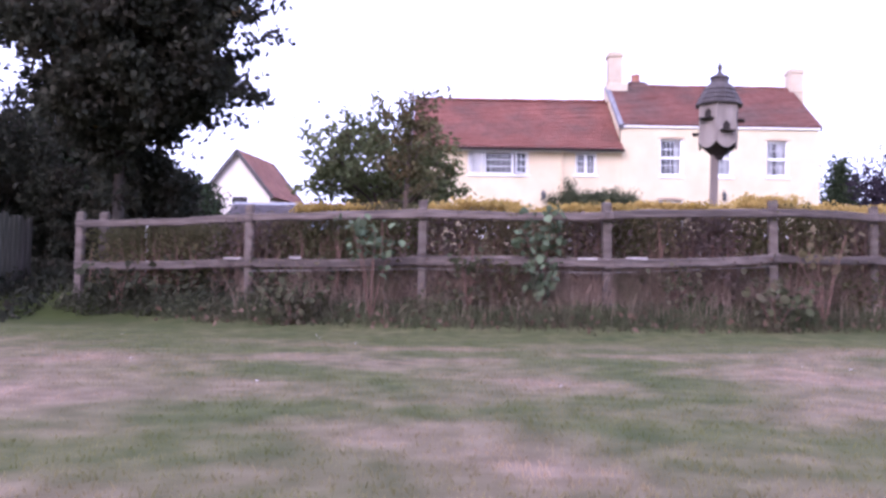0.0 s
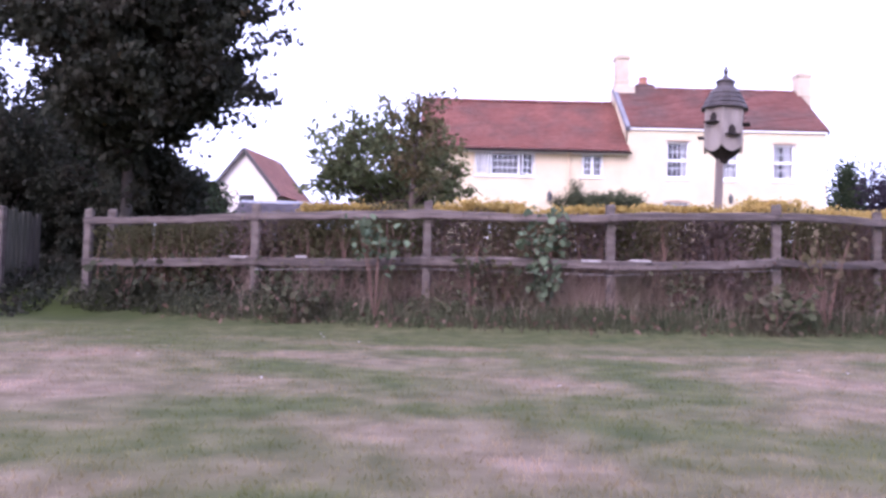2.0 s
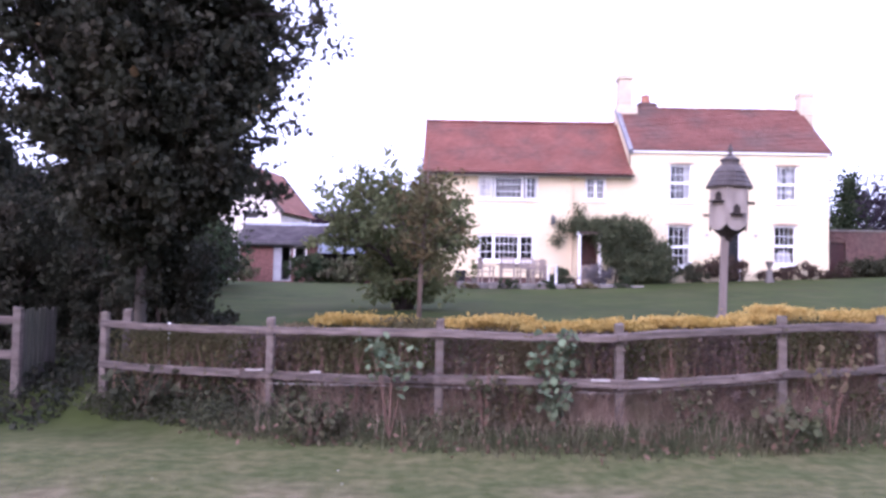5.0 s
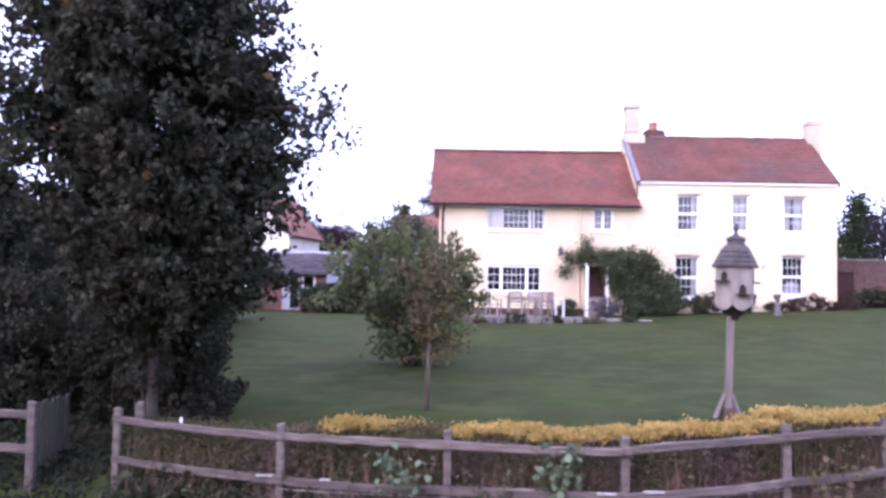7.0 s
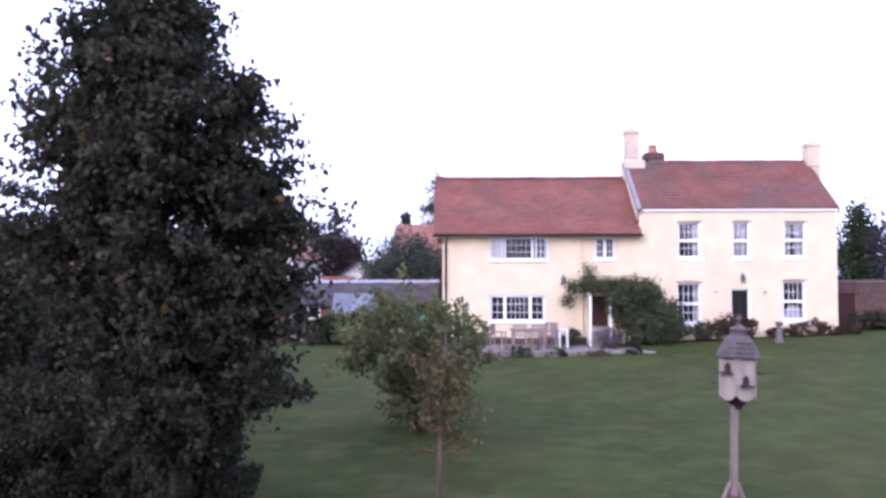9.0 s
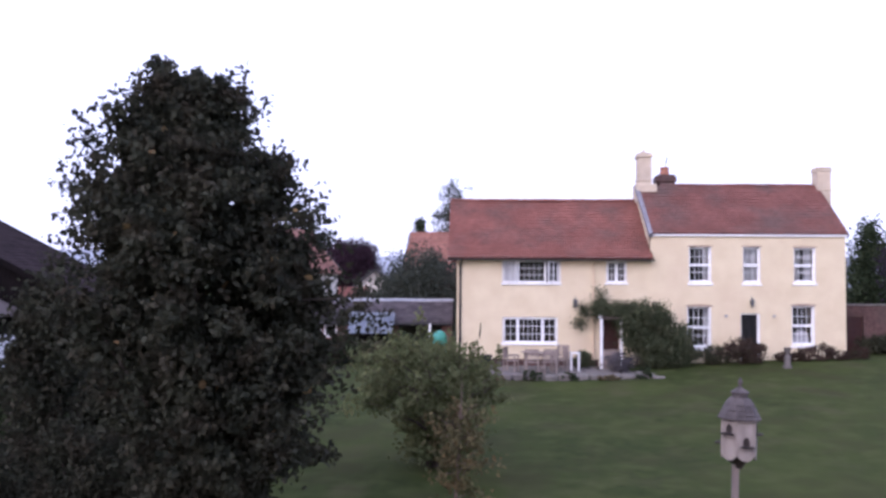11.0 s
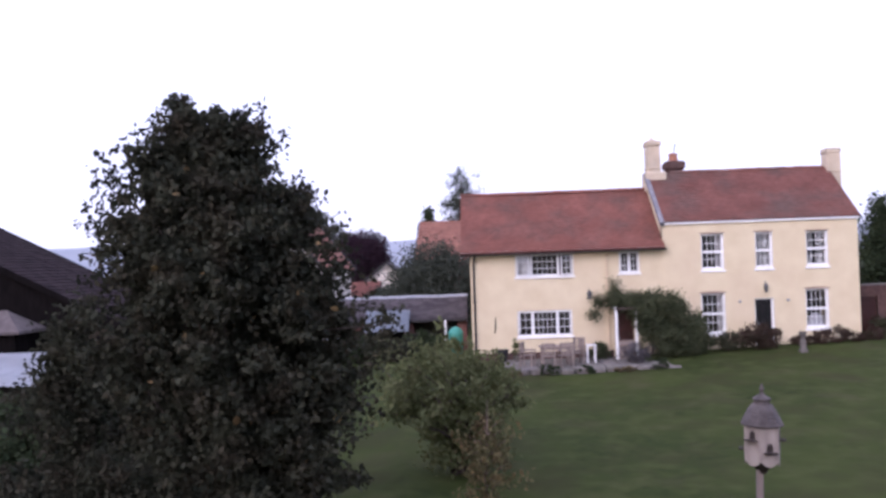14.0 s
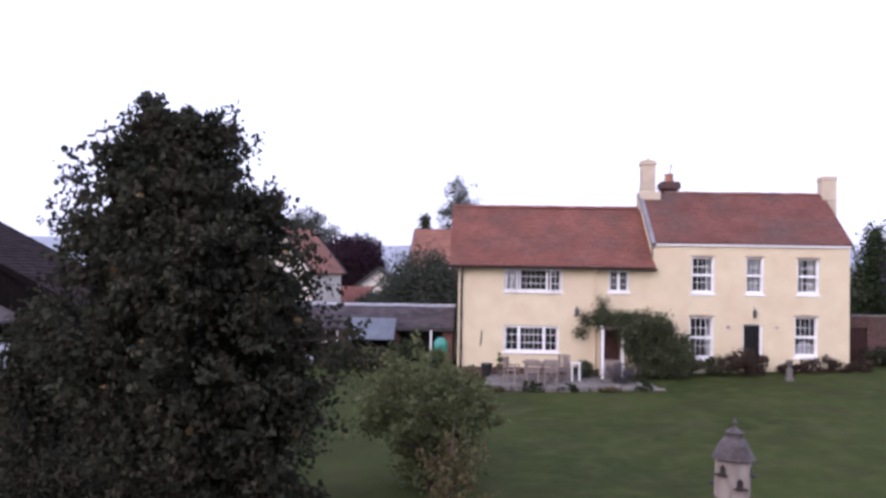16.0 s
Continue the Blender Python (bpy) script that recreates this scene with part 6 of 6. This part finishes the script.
    lathe(bm, [(0.345, 3.255), (0.347, 3.28), (0.305, 3.335), (0.318, 3.34), (0.27, 3.405), (0.283, 3.41), (0.232, 3.48), (0.243, 3.485), (0.19, 3.56), (0.15, 3.6)], (cx, cy, 0), 12)
    roof = tpart("roof", bm, LEADROOF, t, "dark weathered conical roof in overlapping courses")
    bm = bmesh.new()
    lathe(bm, [(0.14, 3.58), (0.13, 3.66), (0.15, 3.67), (0.15, 3.69), (0.05, 3.75), (0.025, 3.79), (0.03, 3.82), (0.045, 3.845), (0.03, 3.87), (0.008, 3.93)], (cx, cy, 0), 10)
    tpart("finial", bm, LEADROOF, roof)


dovecote()


# ---- fence, gate ----
def rail(parent, a, b, h, w, seed):
    """A cleft rail: uneven, a little bowed, slightly twisted."""
    rng = random.Random(seed)
    bm = bmesh.new()
    n = 8
    A, B = Vector(a), Vector(b)
    e = (B - A).normalized()
    s = Vector((-e.y, e.x, 0))
    ring_prev = None
    bow = rng.uniform(-0.026, 0.016)
    k0, k1 = rng.uniform(0.9, 1.06), rng.uniform(0.9, 1.06)

    def taper(u):
        return k0 + (k1 - k0) * u

    for k in range(n + 1):
        u = k / n
        p = A.lerp(B, u) + Vector((0, 0, bow * math.sin(math.pi * u) + rng.uniform(-.006, .006)))
        hh, ww = h * taper(u) * rng.uniform(0.92, 1.08), w * rng.uniform(0.95, 1.05)
        r = [bm.verts.new(p + s * x * ww / 2 + Vector((0, 0, z * hh / 2))) for x, z in ((-1, -0.8), (-0.7, -1), (0.7, -1), (1, -0.8), (1, 0.75), (0.6, 1), (-0.6, 1), (-1, 0.75))]
        if ring_prev:
            for j in range(8):
                bm.faces.new((ring_prev[j], ring_prev[(j + 1) % 8], r[(j + 1) % 8], r[j]))
        else:
            bm.faces.new(list(reversed(r)))
        ring_prev = r
    bm.faces.new(ring_prev)
    bmesh.ops.recalc_face_normals(bm, faces=bm.faces[:])
    return part("rail", bm, RAILWOOD, parent)


def fence_post(parent, x, y, top, w=0.09, seed=1, lean=0.0):
    rng = random.Random(seed)
    z = ground_z(x, y)
    bm = bmesh.new()
    cuboid(bm, (x - w / 2, y - w / 2, z - 0.2), (x + w / 2, y + w / 2, top), bevel=0.012)
    for v in bm.verts:
        v.co += Vector((rng.uniform(-.006, .006), rng.uniform(-.006, .006), 0))
        if v.co.z > top - 0.05:
            v.co.z += rng.uniform(-.02, .01)
            v.co.x += lean
    return part("post", bm, WOOD, parent)


def build_fence():
    f = thing("fence", (POSTS[3][0], POSTS[3][1], 0.3), "weathered grey post and rail fence along a weedy bank", "fence")
    for k, ((x, y), top) in enumerate(zip(POSTS, TOPZ)):
        fence_post(f, x, y, top, seed=k, lean=[0.0, -0.01, 0.01, -0.01, 0, 0.01, 0][k])
    for k in range(len(POSTS) - 1):
        (x0, y0), (x1, y1) = POSTS[k], POSTS[k + 1]
        t0, t1 = TOPZ[k] - 0.145, TOPZ[k + 1] - 0.145
        d = Vector((x1 - x0, y1 - y0, 0)).normalized() * 0.05
        # rails are let into the western posts and nailed to the face of the others
        s0, s1 = (0.03 if k < 2 else 0.082), (0.03 if k < 1 else 0.082)
        rail(f, (x0 - d.x, y0 - d.y - s0, t0), (x1 + d.x, y1 + d.y - s1, t1), 0.086, 0.06, 100 + k)
        rail(f, (x0 - d.x, y0 - d.y - s0, t0 - 0.48), (x1 + d.x, y1 + d.y - s1, t1 - 0.47), 0.094, 0.06, 200 + k)
    bm = bmesh.new()
    tube(bm, [(x, y - 0.06, top - 0.715 + 0.01 * (k % 2)) for k, ((x, y), top) in enumerate(zip(POSTS[1:5], TOPZ[1:5]))], [0.004] * 4, 5)
    part("wire", bm, SPLITWOOD, f, "pale slack wire under the lower rail")
    # pale split faces on the lower rail
    for x, w in ((1.42, 0.20), (1.92, 0.22), (-1.55, 0.12), (-2.25, 0.2)):
        y = fence_y(x) - (0.114 if x > 0 else 0.09)
        z = float(np.interp(x, [p[0] for p in POSTS], TOPZ)) - 0.59
        bm = bmesh.new()
        cuboid(bm, (x - w / 2, y - 0.006, z - 0.004), (x + w / 2, y + 0.03, z + 0.022), bevel=0.005)
        part("split_face", bm, SPLITWOOD, f, "pale freshly split wood")
    # a second post just behind the end post, and a thin white stake
    p = thing("gate_post", (-4.18, 10.5, 0.5), "weathered grey wooden post by the gateway", "post")
    fence_post(p, -4.16, 10.5, 1.33, 0.10, 31)
    s = thing("stake", (-3.53, 10.2, 0.5), "thin white painted garden stake", "stake")
    block("stake", (-3.546, 10.18, 0.2), (-3.52, 10.206, 1.19), WHITEPAINT, s)
    g = thing("gate", (-5.4, 10.42, 0.15), "grey weathered boarded wooden garden gate standing open", "gate")
    m = Matrix.Translation((-5.42, 10.42, 0)) @ Matrix.Rotation(radians(93), 4, "Z")
    for k in range(7):
        block("board", (0.14 * k, -0.012, 0.2 + 0.02 * (k % 2)), (0.14 * k + 0.115, 0.012, 1.3 + 0.025 * math.sin(k * 2.2)), GATEWOOD, g, m=m, bevel=0.004)
    for z in (0.4, 1.05):
        block("ledge", (0.0, 0.013, z), (0.95, 0.05, z + 0.09), GATEWOOD, g, m=m)
    p = thing("gate_post", (-5.4, 10.35, 0.1), "weathered grey wooden gate post with rails", "post")
    fence_post(p, -5.46, 10.35, 1.33, 0.11, 33)
    f2 = thing("fence", (-7, 10.6, 0.2), "weathered grey post and rail fence beyond the gate", "fence")
    fence_post(f2, -7.5, 10.7, 1.33, 0.11, 35)
    rail(f2, (-7.5, 10.66, 1.18), (-5.5, 10.32, 1.17), 0.095, 0.06, 301)
    rail(f2, (-7.5, 10.66, 0.72), (-5.5, 10.32, 0.74), 0.105, 0.06, 302)


build_fence()


# ---- planting along the fence ----
def fence_planting():
    rng = np.random.default_rng(17)
    # golden-topped hedge plants behind the rails
    for x in np.arange(-3.9, 6.6, 0.36):
        gap = -0.75 < x < -0.15
        y = fence_y(x) + 0.42 + rng.uniform(-.06, .08)
        z = ground_z(x, y)
        gold = x > -1.6 and not gap
        lump = noise.noise((x * 1.5, 4.0, 0))
        top = 1.29 + 0.02 * rng.uniform(-1, 1) + 0.1 * lump + interp(x, [2.0, 3.6], [0, 0.13]) + (0.08 if gap else 0) - (0.12 if x < -1.9 else 0)
        t = thing("hedge_plant", (x, y, z), "drying hedge plant with golden yellow top growth" if gold else "drying brown-green hedge plant behind the fence", "hedge", "plants behind the fence")
        tone = noise.noise((x * 0.9, 11.0, 0)) + 0.25 * rng.uniform(-1, 1)
        # the western plants take darker olive, partly for the sycamore's shade
        body = LEAF_OLIVE if tone > 0.14 or x < -2.3 else (LEAF_DRYPURPLE if tone < -0.08 else LEAF_HEDGE)
        n = 2600
        pts = np.stack([x + rng.normal(0, 0.2, n), y + rng.normal(0, 0.21, n), z + (top - 0.05 - z) * rng.uniform(0.0, 1, n) ** 0.75], 1)
        tagged(attach("foliage", leaf_mesh("foliage", pts, 0.038, body), t), kind="stuff")
        if gold:
            n = int(1250 * (1 + 0.8 * lump))
            tufts = np.stack([x + rng.normal(0, 0.17, 16), y + rng.normal(0, 0.13, 16), top + rng.uniform(-0.02, 0.03, 16)], 1)
            pts = tufts[rng.integers(0, 16, n)] + rng.normal(0, 1, (n, 3)) * np.array([0.06, 0.06, 0.024])
            tagged(attach("top_growth", leaf_mesh("top_growth", pts, 0.036, LEAF_YELLOW), t, "golden yellow leaf tips"), kind="stuff")
        m = 34
        roots = np.stack([x + rng.normal(0, 0.14, m), y - 0.2 + rng.normal(0, 0.1, m), np.full(m, z - 0.05)], 1)
        tagged(attach("stem_growth", blade_mesh("stem_growth", roots, (top - z) * 0.8, 0.016, STEM, 0.16, 0.3), t), kind="stuff")
    # dry grass and weeds on the bank
    n = 1300
    xs = rng.uniform(-2.2, 8.0, n)
    ys = np.array([fence_y(x) for x in xs]) + rng.uniform(-0.4, 0.4, n)
    keep = np.array([noise.noise((x * 1.1, 0.3, 0)) > -0.25 for x in xs])
    xs, ys = xs[keep], ys[keep]
    roots = np.stack([xs, ys, [ground_z(x, y) - 0.01 for x, y in zip(xs, ys)]], 1)
    ob = attach("dry_grass", blade_mesh("dry_grass", roots, 0.27, 0.010, DRYGRASS, 0.35, 0.5), None)
    tagged(ob, "long bleached dry grass on the bank under the fence", "grass", kind="stuff")
    n = 19000
    xs = rng.uniform(-4.4, 8.0, n)
    xs = np.where((xs < -2.2) & (rng.uniform(0, 1, n) < 0.85), xs + 4.5, xs)
    ys = np.array([fence_y(x) for x in xs]) + 0.16 + rng.normal(0, 0.13, n)
    keep = np.array([noise.noise((x * 1.6, 3.3, 0.5)) + 0.5 * noise.noise((x * 4.5, y * 2.0, 1.5)) > -0.26 for x, y in zip(xs, ys)]) & (xs > -2.6)
    xs, ys = xs[keep], ys[keep]
    pts = np.stack([xs, ys, [ground_z(x, y) + rng.uniform(-0.02, 0.14) * (0.5 + abs(noise.noise((x * 0.8, 3, 0))) * 1.6) for x, y in zip(xs, ys)]], 1)
    ob = attach("dead_grass", blade_mesh("dead_grass", pts, 0.25, 0.008, DRYGRASS, 1.0, 0.6), None)
    tagged(ob, "matted dead grass heads between the lower rail and the bank", "grass", kind="stuff")
    n = 11000
    xs = rng.uniform(-2.9, 8.0, n)
    ys = np.array([fence_y(x) for x in xs]) - 0.08 + rng.normal(0, 0.2, n)
    pts = np.stack([xs, ys, [ground_z(x, y) + abs(rng.normal(0, 0.10)) * (0.35 + 2.0 * max(0.0, -noise.noise((x * 1.6, 3.3, 0.5)) + 0.1)) for x, y in zip(xs, ys)]], 1)
    ob = attach("weeds", leaf_mesh("weeds", pts, 0.045, LEAF_WEED), None)
    tagged(ob, "low green weeds and nettles along the foot of the fence", "weeds", kind="stuff")
    n = 11000
    xs = rng.uniform(-3.0, 8.0, n)
    ys = np.array([fence_y(x) for x in xs]) - 0.34 + rng.normal(0, 0.13, n)
    roots = np.stack([xs, ys, [ground_z(x, y) - 0.01 for x, y in zip(xs, ys)]], 1)
    ob = attach("rough_grass", blade_mesh("rough_grass", roots, 0.13, 0.007, LEAF_WEED, 0.6, 0.6), None)
    tagged(ob, "rough unmown green grass along the foot of the bank", "grass", kind="stuff")
    # these weeds carry the sycamore's shade in their darkened leaf colour
    n = 9000
    xs = rng.uniform(-5.1, -0.6, n)
    ys = np.array([rng.uniform(fence_y(x) - 0.46 + 0.2 * noise.noise((x * 1.7, 9, 0)), fence_y(x) + 0.35) for x in xs])
    keep = ((xs > -4.5) | (ys > 10.8)) & (xs + rng.normal(0, 0.5, n) < -1.6)
    xs, ys = xs[keep], ys[keep]
    pts = np.stack([xs, ys, [ground_z(x, y) + abs(rng.normal(0, 0.11)) for x, y in zip(xs, ys)]], 1)
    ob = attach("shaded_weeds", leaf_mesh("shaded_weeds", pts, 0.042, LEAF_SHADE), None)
    tagged(ob, "weeds under the sycamore, coloured dark for its shade", "weeds", kind="stuff")
    # dark leaf layer added over the ground as the shade below the sycamore
    n = 26000
    xs = rng.uniform(-9.0, -2.6, n)
    ys = rng.uniform(8.9, 15.0, n)
    keep = (xs < -3.35 - 0.12 * (ys - 11)) & ((xs < -4.65) | (ys > 10.75)) & (rng.uniform(0, 1, n) < np.clip((ys - 8.9) / 1.6, 0, 1))
    xs, ys = xs[keep], ys[keep]
    pts = np.stack([xs, ys, [ground_z(x, y) + abs(rng.normal(0, 0.12)) * (0.5 + 1.5 * abs(noise.noise((x * 0.9, y * 0.9, 2)))) for x, y in zip(xs, ys)]], 1)
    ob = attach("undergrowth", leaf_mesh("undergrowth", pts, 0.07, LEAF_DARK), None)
    tagged(ob, "dark undergrowth laid over the ground for the shade under the sycamore", "undergrowth", kind="stuff")
    n = 450
    xs = rng.uniform(-3.0, 6.0, n)
    ys = np.array([fence_y(x) for x in xs]) - 0.45 + rng.normal(0, 0.1, n)
    pts = np.stack([xs, ys, [ground_z(x, y) + abs(rng.normal(0, 0.06)) for x, y in zip(xs, ys)]], 1)
    tagged(attach("fallen_leaves", leaf_mesh("fallen_leaves", pts, 0.06, REDLEAF), None), "russet dead leaves at the foot of the bank", "leaves", kind="stuff")


def weed(x, dy, h, label, leaf, spread, n, size, seed, stems=4, low=0.45):
    """A single tall weed: branching stems and leaves towards their ends."""
    rng = np.random.default_rng(seed)
    y = fence_y(x) + dy
    z = ground_z(x, y)
    t = thing("weed", (x, y, z), label, "weed")
    tips = []
    for k in range(stems):
        bm = bmesh.new()
        a = 2 * math.pi * k / stems + rng.uniform(-.3, .3)
        tip = Vector((x + spread * math.cos(a) * rng.uniform(0.5, 1), y + 0.5 * spread * math.sin(a), z + h * rng.uniform(0.75, 1)))
        b = Vector((x, y, z - 0.03))
        tube(bm, [b, b.lerp(tip, 0.4) + Vector((0, 0, 0.1 * h)), tip], [0.009, 0.006, 0.003], 5)
        tips.append((b, tip))
        part("stem", bm, STEM, t)
    pts = []
    for k in range(n):
        b, tip = tips[k % stems]
        u = rng.uniform(low, 1.05)
        pts.append(np.array(b.lerp(tip, u)) + rng.normal(0, 0.07, 3))
    tagged(attach("leaf_growth", leaf_mesh("leaf_growth", np.array(pts), size, leaf, up=0.8, aspect=0.9), t), kind="stuff")


fence_planting()
weed(-0.72, -0.35, 1.08, "tall weed with reddish stems and pale green leaves", LEAF_PALE, 0.24, 90, 0.075, 1, 5, 0.7)
weed(0.95, -0.12, 1.05, "broad-leaved pale green plant growing through the rails", LEAF_PALE, 0.2, 190, 0.085, 2, 6, 0.25)
weed(0.25, -0.2, 0.75, "green weed in front of the lower rail", LEAF_WEED, 0.2, 120, 0.06, 3, 5, 0.2)
weed(3.95, -0.35, 0.95, "dry branching weed leaning on the fence", LEAF_HEDGE, 0.35, 60, 0.07, 4, 6, 0.4)
weed(-3.6, -0.3, 0.55, "green weed clump by the fence end", LEAF_SHADE, 0.35, 140, 0.08, 5, 7, 0.15)
weed(-1.5, -0.5, 0.45, "low flowering weed on the bank", LEAF_WEED, 0.4, 150, 0.07, 6, 7, 0.1)
weed(3.3, -0.45, 0.5, "green nettle clump on the bank", LEAF_WEED, 0.4, 150, 0.08, 7, 7, 0.1)

bank_rng = random.Random(41)
for k, wx in enumerate((-2.9, -2.45, -1.95, -1.05, -0.35, 0.55, 2.35, 2.9, 4.45, 4.9, 5.4, 5.9)):
    # western clumps take the leaf colour darkened for the sycamore's shade
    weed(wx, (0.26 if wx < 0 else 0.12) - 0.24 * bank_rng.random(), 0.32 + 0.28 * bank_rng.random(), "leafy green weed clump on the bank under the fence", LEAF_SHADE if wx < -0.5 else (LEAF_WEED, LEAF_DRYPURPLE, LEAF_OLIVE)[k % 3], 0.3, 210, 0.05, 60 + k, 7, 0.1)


def feathers():
    """A few small white feathers lying on the mown grass."""
    rng = np.random.default_rng(77)
    n = 11
    xs, ys = rng.uniform(-3.2, 3.4, n), rng.uniform(2.6, 7.6, n)
    pts = np.stack([xs, ys, [ground_z(x, y) + 0.018 for x, y in zip(xs, ys)]], 1)
    tagged(attach("feathers", leaf_mesh("feathers", pts, 0.022, FLOWER, up=3.0, aspect=0.4), None), "small white feathers scattered on the mown grass", "feathers", kind="stuff")


feathers()


def near_grass():
    rng = np.random.default_rng(23)
    n, m = 110000, 95000
    ys = np.concatenate([0.2 + 8.0 * rng.uniform(0, 1, m) ** 1.25, rng.uniform(-4.0, 8.0, n - m)])
    xs = np.concatenate([rng.uniform(-1, 1, m) * (1.2 + ys[:m] * 0.62), rng.uniform(-6.0, 6.5, n - m)])
    roots = np.stack([xs, ys, [ground_z(x, y) - 0.004 for x, y in zip(xs, ys)]], 1)
    ob = attach("grass", blade_mesh("grass", roots, 0.014, 0.004, BLADES, 0.6, 0.5), None)
    tagged(ob, "short mown grass blades, partly bleached by drought", "grass", kind="stuff")


near_grass()
